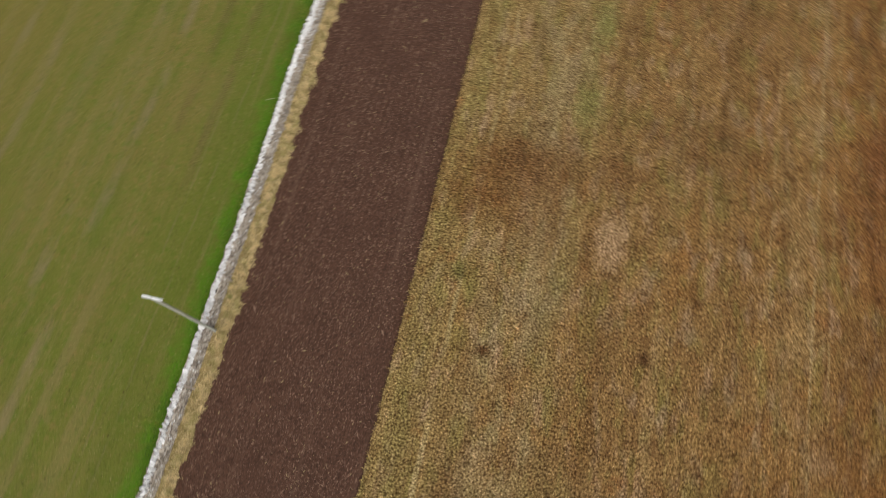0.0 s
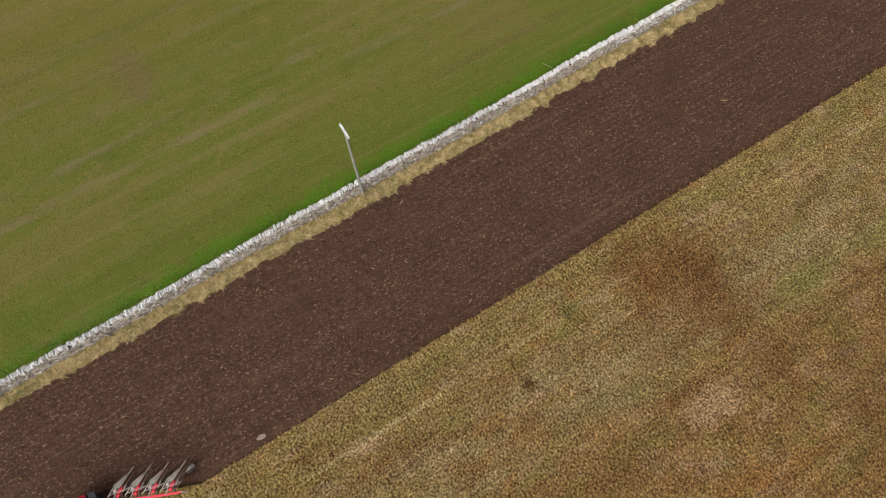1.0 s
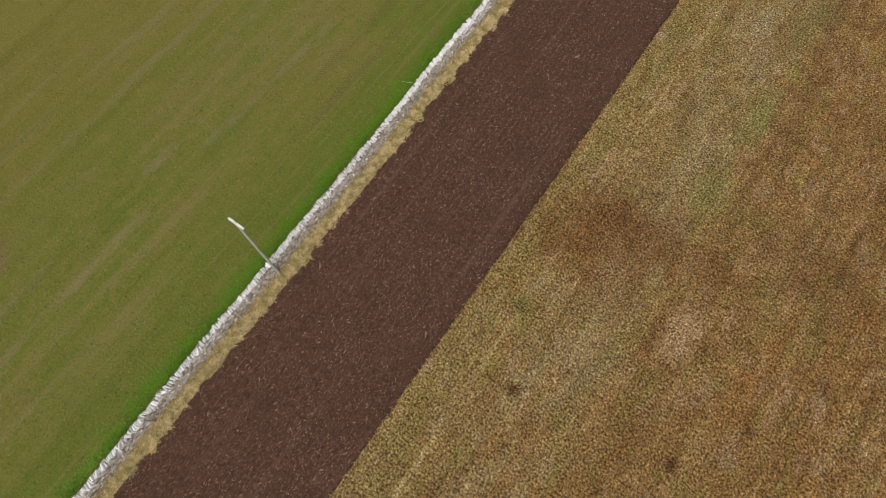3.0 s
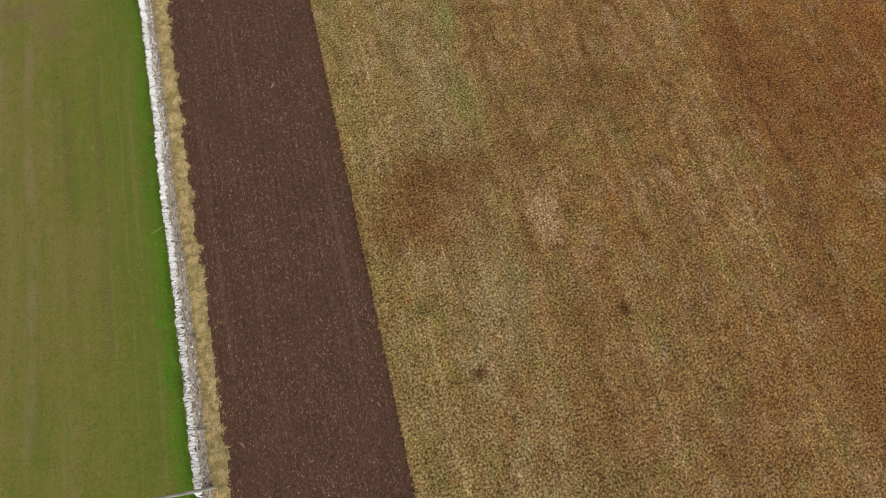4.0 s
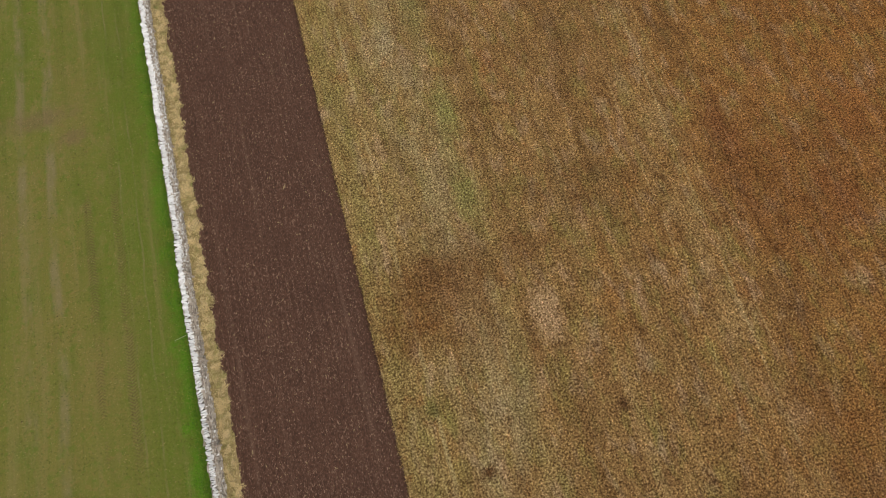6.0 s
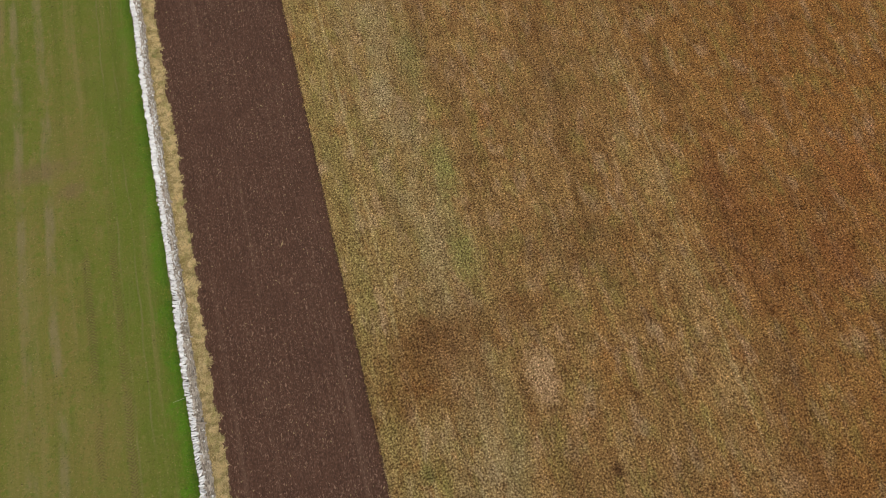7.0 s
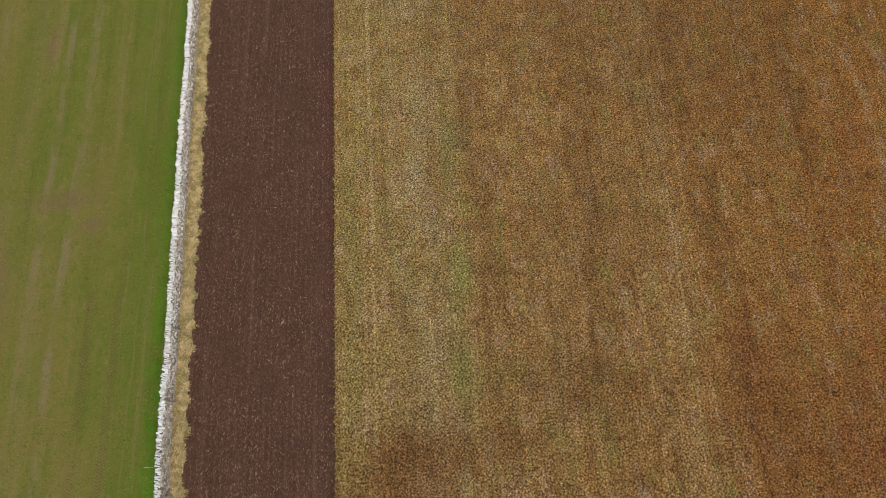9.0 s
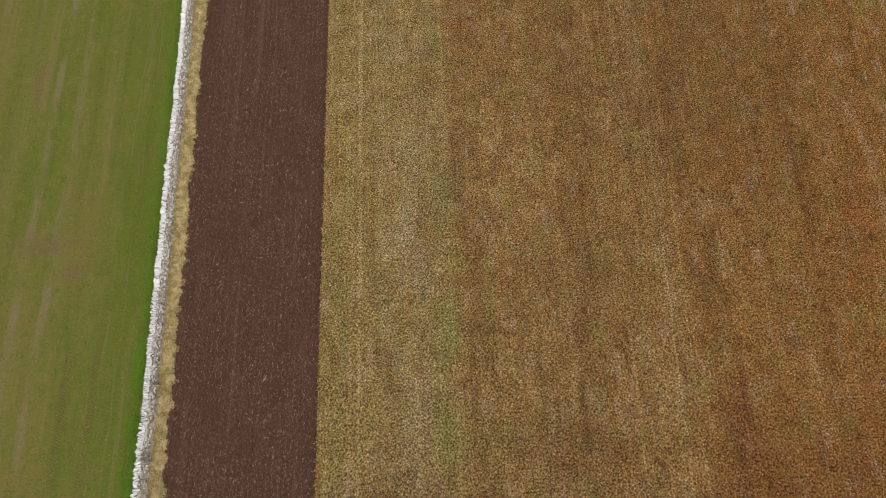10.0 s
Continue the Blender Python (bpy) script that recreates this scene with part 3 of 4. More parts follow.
def blades(name, x, y, length, width, lean, per, material, label, category, up=0.6):
    """Tufts of narrow leaning blades, one mesh."""
    n = len(x)
    x, y, length = np.repeat(x, per), np.repeat(y, per), np.repeat(length, per) * RNG.uniform(0.6, 1.2, n * per)
    a = RNG.uniform(0, 2 * math.pi, n * per) if lean is None else np.repeat(lean, per) + RNG.normal(0, 0.55, n * per)
    tilt = RNG.uniform(0.25, 1.0, n * per) * (1 - up) + up * RNG.uniform(0.5, 1.0, n * per)
    x, y = x + RNG.normal(0, 0.02, n * per), y + RNG.normal(0, 0.02, n * per)
    z = land(x, y) - 0.01
    w = width * RNG.uniform(0.6, 1.3, n * per)
    out = np.sqrt(1 - np.clip(tilt * 0.95, 0, 0.98) ** 2)
    dx, dy, dz = np.cos(a) * out, np.sin(a) * out, tilt
    sx, sy = -np.sin(a) * w, np.cos(a) * w
    p = np.stack([x, y, z], -1)
    side = np.stack([sx, sy, 0 * sx], -1)
    way = np.stack([dx, dy, dz], -1) * length[:, None]
    mid = p + way * 0.55
    tip = p + way + np.stack([np.cos(a), np.sin(a), -0.8 + 0 * a], -1) * length[:, None] * 0.18
    v = np.stack([p - side * 0.5, p + side * 0.5, mid + side * 0.45, mid - side * 0.45, tip + side * 0.1, tip - side * 0.1], 1).reshape(-1, 3)
    k = np.arange(len(p)) * 6
    f = np.concatenate([np.stack([k, k + 1, k + 2, k + 3], -1), np.stack([k + 3, k + 2, k + 4, k + 5], -1)])
    ob = new(name, mesh_of(name, v, f, (material,)))
    return tagged(ob, label, category, kind="stuff")


def strokes(name, x, y, length, width, material, label, category):
    """Low single blades lying every way, one mesh."""
    n = len(x)
    a = RNG.uniform(0, 2 * math.pi, n)
    tilt = RNG.uniform(0.12, 0.75, n)
    w = width * RNG.uniform(0.5, 1.3, n) / 2
    p = np.stack([x, y, land(x, y) + 0.005], -1)
    way = np.stack([np.cos(a) * np.cos(tilt), np.sin(a) * np.cos(tilt), np.sin(tilt)], -1) * length[:, None]
    twist = RNG.uniform(-0.5, 0.5, n)
    side = np.stack([-np.sin(a) * w, np.cos(a) * w, w * twist], -1)
    v = np.stack([p - side, p + side, p + way + side * 0.45, p + way - side * 0.45], 1).reshape(-1, 3)
    f = np.arange(n * 4).reshape(-1, 4)
    return tagged(new(name, mesh_of(name, v, f, (material,))), label, category, kind="stuff")


# ---- loose cover of the ground ----
def scatter(n, x0, x1, y0, y1):
    return RNG.uniform(x0, x1, n), RNG.uniform(y0, y1, n)


def make_cover():
    x, y = scatter(520000, 9.5, 58, -32, 57)
    keep = (x > soil_east(y) + 0.02) & (waves(x, y, 0.9, 41, 3) + RNG.uniform(-0.5, 0.5, len(x)) > -0.50)
    x, y = x[keep], y[keep]
    strokes("dry_grass", x, y, RNG.uniform(0.07, 0.15, len(x)), 0.055, BLADE, "short dry yellow-brown pasture grass in small tufts", "dry grass")
    x, y = scatter(110000, -24, 1.6, -30, 56)
    keep = x < wall_x(y) - 0.05
    x, y = x[keep], y[keep]
    strokes("short_grass", x, y, RNG.uniform(0.06, 0.13, len(x)), 0.035, SWARD, "short grazed green grass of the pasture", "grass")
    x, y = scatter(9000, 11.3, 11.95, -32, 57)
    keep = x > soil_east(y) + 0.01
    x, y = x[keep], y[keep]
    blades("edge_grass", x, y, RNG.uniform(0.10, 0.26, len(x)), 0.03, None, 2, BLADE, "dry grass fringe along the edge of the furrow", "dry grass", 0.35)
    # tussocks that flop outwards, some over the furrow, with thatch between them
    n = 560
    ty = RNG.uniform(-32, 57, n)
    u = RNG.beta(1.4, 0.9, n)
    tx = wall_x(ty) + 0.56 + u * (soil_west(ty) - wall_x(ty) - 0.62)
    big = RNG.uniform(0.6, 1.35, n)
    k = RNG.integers(0, n, 24000)
    a = RNG.uniform(0, 2 * math.pi, len(k))
    r = RNG.beta(1.2, 1.6, len(k)) * 0.24 * big[k]
    x, y, lean = tx[k] + r * np.cos(a), ty[k] + r * np.sin(a), np.where(RNG.random(len(k)) < 0.4, a + RNG.normal(0, 0.4, len(k)), RNG.normal(0.1, 0.8, len(k)))
    length = RNG.uniform(0.12, 0.26, len(k)) * big[k]
    y2 = RNG.uniform(-32, 57, 6500)
    x2 = wall_x(y2) + 0.44 + RNG.random(6500) ** 1.15 * (soil_west(y2) - wall_x(y2) - 0.42)
    x, y, lean = np.concatenate([x, x2]), np.concatenate([y, y2]), np.concatenate([lean, RNG.uniform(-1.5, 1.5, 6500)])
    length = np.concatenate([length, RNG.uniform(0.08, 0.19, 6500)])
    blades("verge_grass", x, y, length * 0.8, 0.024, lean, 3, STRAW, "pale straw-coloured rough grass along the foot of the wall", "grass", 0.28)
    y = RNG.uniform(-32, 57, 16000)
    x = wall_x(y) + 0.02 - RNG.gamma(1.6, 0.22, len(y)) * (1 + 1.2 * waves(0 * y, y, 1.8, 61, 2))
    blades("lush_grass", x, y, RNG.uniform(0.07, 0.18, len(x)), 0.03, None, 2, LUSH, "bright green long grass beside the stone wall", "grass", 0.5)


make_cover()


def make_clods():
    """Broken lumps of turned earth and stubble trash, too many to count."""
    n = 160000
    x, y = scatter(n, 1.0, 11.6, -32, 57)
    rough = waves(x, y, 2.2, 51, 3)
    keep = (x > soil_west(y) + 0.05) & (x < soil_east(y) - 0.06 - 0.5 * RNG.random(n)) & (rough + RNG.uniform(-0.6, 0.6, n) > -0.12)
    x, y = x[keep], y[keep]
    n = len(x)
    row = EDGE - FURROW * (np.floor((EDGE - x) / FURROW) + 0.3)
    x = np.where(RNG.random(n) < 0.6, row + RNG.normal(0, 0.05, n), x)
    size = 0.013 + 0.042 * RNG.beta(1.2, 3.2, n) + 0.035 * (RNG.random(n) > 0.992)
    long = size * RNG.uniform(1.5, 3.6, n)
    a = RNG.normal(1.35, 0.6, n)
    peak = np.array([(1, 0, 0), (-1, 0, 0), (0, 1, 0), (0, -1, 0), (0, 0, 1)], float)
    v = peak[None] * np.stack([long, size, size * RNG.uniform(0.35, 0.8, n)], -1)[:, None]
    v = v + RNG.normal(0, 0.25, v.shape) * size[:, None, None] * 0.7
    c, s = np.cos(a)[:, None], np.sin(a)[:, None]
    v = np.stack([v[..., 0] * c - v[..., 1] * s, v[..., 0] * s + v[..., 1] * c, v[..., 2]], -1)
    v = v + np.stack([x, y, land(x, y) + 0.002], -1)[:, None]
    tri = np.array([(0, 2, 4), (2, 1, 4), (1, 3, 4), (3, 0, 4)])
    f = (np.arange(n)[:, None, None] * 5 + tri[None]).reshape(-1, 3)
    ob = new("soil_clods", mesh_of("soil_clods", v.reshape(-1, 3), f, (CLOD,), None, True))
    tagged(ob, "brown clods of freshly turned earth with bits of straw", "soil", kind="stuff")


make_clods()


def make_slab():
    """A flat stone turned up by the plough, lying on the loose soil."""
    x, y = 11.08, -14.77
    rim = [(0.30, 0.0), (0.24, 0.11), (0.05, 0.15), (-0.18, 0.12), (-0.31, 0.02), (-0.22, -0.11), (0.04, -0.14), (0.22, -0.10)]
    bm = slab(rim, 0.07, pose(0, 0, 0), 0.02)
    ob = part("field_stone", bm, FIELD_STONE)
    ob.matrix_basis = pose(x, y, float(land(x, y)) + 0.01, 4, -5, 78)
    tagged(ob, "flat pale stone lying on the ploughed soil", "stone")


make_slab()


# ---- the dry stone wall ----
WALL_H, COPE_W = 1.04, 0.31
CUBE = np.array([(-1, -1, -1), (1, -1, -1), (1, 1, -1), (-1, 1, -1), (-1, -1, 1), (1, -1, 1), (1, 1, 1), (-1, 1, 1)], float) * 0.5
QUADS = np.array([(0, 3, 2, 1), (4, 5, 6, 7), (0, 1, 5, 4), (1, 2, 6, 5), (2, 3, 7, 6), (3, 0, 4, 7)])


def rough_blocks(centre, dims, jitter, tilt):
    """Corner points of many uneven blocks: (n, 8, 3)."""
    n = len(centre)
    v = CUBE[None] * dims[:, None] + RNG.normal(0, 1, (n, 8, 3)) * jitter * dims[:, None]
    c, s = np.cos(tilt)[:, None], np.sin(tilt)[:, None]
    v = np.stack([v[..., 0], v[..., 1] * c - v[..., 2] * s, v[..., 1] * s + v[..., 2] * c], -1)
    return v + centre[:, None]


def rise(y):
    """How much of its full height the wall keeps: it is lower to the south."""
    return np.interp(y, (-40, -14, -6, 60), (0.78, 0.82, 1.0, 1.0))


def make_wall():
    ys = np.arange(Y0, Y1 + 0.01, 0.5)
    wx = wall_x(ys)
    # core of the wall; its dark colour supplies the shade in open joints
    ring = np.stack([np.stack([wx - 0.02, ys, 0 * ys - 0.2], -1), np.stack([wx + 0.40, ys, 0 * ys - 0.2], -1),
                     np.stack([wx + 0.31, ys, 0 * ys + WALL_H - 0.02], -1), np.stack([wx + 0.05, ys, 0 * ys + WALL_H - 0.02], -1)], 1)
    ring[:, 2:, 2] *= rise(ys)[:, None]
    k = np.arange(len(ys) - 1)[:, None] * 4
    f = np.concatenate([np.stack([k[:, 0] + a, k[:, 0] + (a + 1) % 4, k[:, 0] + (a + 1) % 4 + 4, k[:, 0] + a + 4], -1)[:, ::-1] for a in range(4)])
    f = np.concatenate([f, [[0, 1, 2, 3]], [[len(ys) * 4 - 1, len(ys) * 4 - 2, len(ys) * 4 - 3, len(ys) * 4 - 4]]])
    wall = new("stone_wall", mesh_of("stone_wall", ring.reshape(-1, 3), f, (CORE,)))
    tagged(wall, "long grey limestone dry stone wall with upright coping stones", "stone wall", kind="structure")

    # walling stones in uneven courses on both faces
    cs, ds = [], []
    for side in (-1, 1):
        z, course = 0.0, 0
        while z < WALL_H - 0.03:
            h = float(RNG.uniform(0.04, 0.085))
            h = min(h, WALL_H - z + 0.03)
            lengths = RNG.uniform(0.09, 0.34, int((Y1 - Y0) / 0.20))
            y = Y0 + np.cumsum(lengths) - lengths / 2
            ok = y < Y1 - 0.3
            y, lengths = y[ok], lengths[ok]
            batter = 0.09 * (1 - z / WALL_H)
            x = wall_x(y) + (0.285 + batter if side > 0 else 0.08 - batter * 0.5) + RNG.normal(0, 0.032, len(y))
            cs.append(np.stack([x, y, np.full(len(y), z + h / 2) + RNG.normal(0, 0.008, len(y))], -1))
            ds.append(np.stack([RNG.uniform(0.14, 0.22, len(y)), lengths - 0.018, np.full(len(y), h - 0.014) * RNG.uniform(0.75, 1.05, len(y))], -1))
            z += h
            course += 1
    cs, ds = np.concatenate(cs), np.concatenate(ds)
    cs[:, 2] *= rise(cs[:, 1])
    v = rough_blocks(cs, ds, 0.10, RNG.normal(0, 0.14, len(cs)))
    f = (np.arange(len(cs))[:, None, None] * 8 + QUADS[None]).reshape(-1, 4)
    ob = new("walling_stones", mesh_of("walling_stones", v.reshape(-1, 3), f, (FACE,)))
    ob.parent = wall
    tagged(ob, "grey coursed walling stones", kind="stuff")

    # pale rubble where the north length has slumped, and a little elsewhere
    n = 1500
    y = np.where(RNG.random(n) < 0.85, RNG.uniform(17, 62, n), RNG.uniform(-34, 17, n))
    u = RNG.beta(0.9, 1.3, n)
    d = np.stack([RNG.uniform(0.07, 0.15, n), RNG.uniform(0.06, 0.17, n), RNG.uniform(0.04, 0.09, n)], -1)
    c = np.stack([wall_x(y) + 0.30 + 0.15 * u, y, (WALL_H + 0.02 - 0.80 * u ** 1.6) * rise(y)], -1)
    v = rough_blocks(c, d, 0.13, RNG.normal(0, 0.5, n))
    f = (np.arange(n)[:, None, None] * 8 + QUADS[None]).reshape(-1, 4)
    ob = new("loose_stones", mesh_of("loose_stones", v.reshape(-1, 3), f, (COPE_FAR,)))
    ob.parent = wall
    tagged(ob, "pale broken stones on the slumped wall", kind="stuff")

    # coping: slabs set on edge, leaning on one another
    y, rows = Y0 + 0.1, []
    while y < Y1 - 0.1:
        t = float(RNG.gamma(6.0, 0.010)) + 0.030
        rows.append((y + t / 2, t))
        y += t + float(RNG.uniform(0.022, 0.075))
    rows = np.array(rows)
    yc, t = rows[:, 0], rows[:, 1]
    n = len(yc)
    h = RNG.uniform(0.11, 0.24, n)
    w = COPE_W * RNG.uniform(0.66, 1.12, n)
    lean = 0.30 * np.sin(yc * 0.35) + 0.18 * np.sin(yc * 1.7) + RNG.normal(0, 0.28, n)
    turn = 0.25 * np.sin(yc * 0.9) + RNG.normal(0, 0.26, n)
    roll = RNG.normal(0, 0.14, n)
    c = np.stack([wall_x(yc) + 0.185 + RNG.normal(0, 0.03, n), yc, WALL_H * rise(yc) + h / 2 - 0.03], -1)
    near = (yc > -12) & (yc < 21)
    near &= np.cumsum(near) <= 300
    shapes = []
    for s in range(24):
        q = rough_blocks(np.zeros((1, 3)), np.ones((1, 3)), 0.09, np.zeros(1))[0]
        bm = bmesh.new()
        vs = [bm.verts.new(p) for p in q]
        for quad in QUADS:
            bm.faces.new([vs[i] for i in quad])
        bmesh.ops.bevel(bm, geom=[e for e in bm.edges if max(v.co.z for v in e.verts) > 0.2], offset=0.13, segments=1, affect="EDGES")
        bmesh.ops.triangulate(bm, faces=bm.faces[:])
        me = bpy.data.meshes.new("coping_stone")
        bm.to_mesh(me)
        bm.free()
        me.materials.append(COPE)
        shapes.append(me)
    stones, verts, faces, base = [], [], [], 0
    for i in range(n):
        me = shapes[int(RNG.integers(24))]
        m = Matrix.LocRotScale(c[i], Euler((lean[i], roll[i], turn[i])), (w[i], t[i], h[i]))
        if near[i]:
            stones.append((me, m))
            continue
        q = np.empty(len(me.vertices) * 3, np.float32)
        me.vertices.foreach_get("co", q)
        k = np.empty(len(me.polygons) * 3, np.int32)
        me.loops.foreach_get("vertex_index", k)
        mm = np.array(m)
        verts.append(q.reshape(-1, 3) @ mm[:3, :3].T + mm[:3, 3])
        faces.append(k.reshape(-1, 3) + base)
        base += len(me.vertices)
    ob = new("coping_row", mesh_of("coping_row", np.concatenate(verts), np.concatenate(faces), (COPE_FAR,)))
    ob.parent = wall
    tagged(ob, "pale upright coping stones", kind="stuff")
    return wall, stones


WALL, COPING = make_wall()


# ---- fence: posts close by the wall, plain wires ----
def make_fence():
    ys = [-38.6, -32.2, -25.9, -19.6, -13.2, -6.25, 0.0, 5.1, 10.35, 16.1, 20.9, 26.2, 31.5, 36.7, 42.0, 47.2, 52.4, 57.7, 63.0]
    fence = new("post_fence")
    fence.location = (0, 0, 0)
    tagged(fence, "weathered wooden post and wire fence close to the wall", "fence")
    base = None
    spots = []
    for n, y in enumerate(ys):
        x = float(wall_x(y)) + 0.58
        g = float(land(x, y)) - 0.03
        lean = (2.2 * math.sin(n * 2.1), 1.6 * math.sin(n * 3.7 + 1) - 1)
        if base is None:
            bm = rod((0, 0, -0.12), (0, 0, 1.38), 0.058, 0.050, 9, bevel=0.01)
            for v in bm.verts:
                v.co.x += 0.004 * math.sin(v.co.z * 9)
            ob = base = part("post", bm, POST_WOOD, fence)
        else:
            ob = new("post", base.data)
            ob.parent = fence
        ob.matrix_basis = pose(x, y, g, lean[0], lean[1])
        spots.append((x + 0.055, y, g))
    for h in (0.45, 0.75, 1.04):
        cu = bpy.data.curves.new("wire", "CURVE")
        cu.dimensions, cu.bevel_depth, cu.bevel_resolution = "3D", 0.004, 0
        sp = cu.splines.new("POLY")
        pts = []
        for p, q in zip(spots, spots[1:]):
            for k in range(4):
                u = k / 4
                pts.append((p[0] + (q[0] - p[0]) * u, p[1] + (q[1] - p[1]) * u, p[2] + (q[2] - p[2]) * u + h - 0.03 * math.sin(math.pi * u)))
        pts.append((spots[-1][0], spots[-1][1], spots[-1][2] + h))
        sp.points.add(len(pts) - 1)
        for s, p in zip(sp.points, pts):
            s.co = (*p, 1)
        cu.materials.append(WIRE)
        ob = new("wire", cu)
        ob.parent = fence


make_fence()


# ---- the power pole ----
def make_pole():
    x, y = 1.42, -2.97
    g = float(land(x, y))
    root = new("utility_pole")
    root.location = (x, y, g)
    tagged(root, "silvery wooden utility pole with a pale steel crossarm", "utility pole")
    bm = rod((0, 0, -0.3), (0, 0, 7.66), 0.092, 0.062, 24, bevel=0.012)
    part("pole", bm, POLE_WOOD, root)
    bm = box(0.94, 0.078, 0.014, (0.015, 0.0, 7.80))
    box(0.94, 0.012, 0.10, (0.015, 0.048, 7.757), bm=bm)
    box(0.94, 0.012, 0.10, (0.015, -0.048, 7.757), bm=bm)
    part("crossarm", bm, GALV, root, "pale galvanised crossarm")
    for s in (-1, 1):
        bm = rod((0.015 + s * 0.34, 0.066, 7.72), (s * 0.02, 0.082, 7.22), 0.014, sides=6)
        part("brace", bm, GALV, root)
    for dx in (-0.41, 0.0, 0.42):
        bm = rod((0.015 + dx, 0, 7.80), (0.015 + dx, 0, 7.86), 0.018, sides=8)
        for z, r in ((7.86, 0.026), (7.89, 0.032), (7.92, 0.026)):
            rod((0.015 + dx, 0, z), (0.015 + dx, 0, z + 0.035), r, r * 0.7, 14, bm)
        part("insulator", bm, PORCELAIN, root, "pale glazed insulator", True)
    return root


def make_stake():
    """A thin weathered stake leaning on the pasture side of the wall."""
    ob = part("stake", rod((-0.72, 12.20, 0.02), (0.34, 12.16, 0.74), 0.012, 0.010, 8, bevel=0.003), PALE_WOOD)
    tagged(ob, "thin pale weathered wooden stake leaning against the stone wall", "stake")


make_pole()
make_stake()


# ---- the plough ----
def mouldboard(side):
    """A long twisted steel leaf that turns the slice; side 1 rides above, -1 works in the soil."""
    bm = bmesh.new()
    root, tip = Vector((-0.34, 0.74)), Vector((-0.66, 1.60))
    along = tip - root
    across = Vector((along.y, -along.x)).normalized()
    rows = []
    for i in range(11):
        u = i / 10
        half = 0.145 * min(1.0, 0.65 + 1.6 * u) * (1 - max(0.0, u - 0.22) / 0.80) + 0.008
        row = []
        for j in range(6):
            v = j / 5 * 2 - 1
            q = root + along * u + across * (half * v - 0.03 * u * (1 - u))
            row.append(bm.verts.new((q.x, q.y, side * (0.10 * (0.5 - 0.5 * v) ** 2 + 0.09 * u * (1 - v)))))
        rows.append(row)
    for p, q in zip(rows, rows[1:]):
        for j in range(5):
            bm.faces.new((p[j], q[j], q[j + 1], p[j + 1]))
    bmesh.ops.solidify(bm, geom=bm.faces[:], thickness=0.014)
    bmesh.ops.recalc_face_normals(bm, faces=bm.faces[:])
    return bm


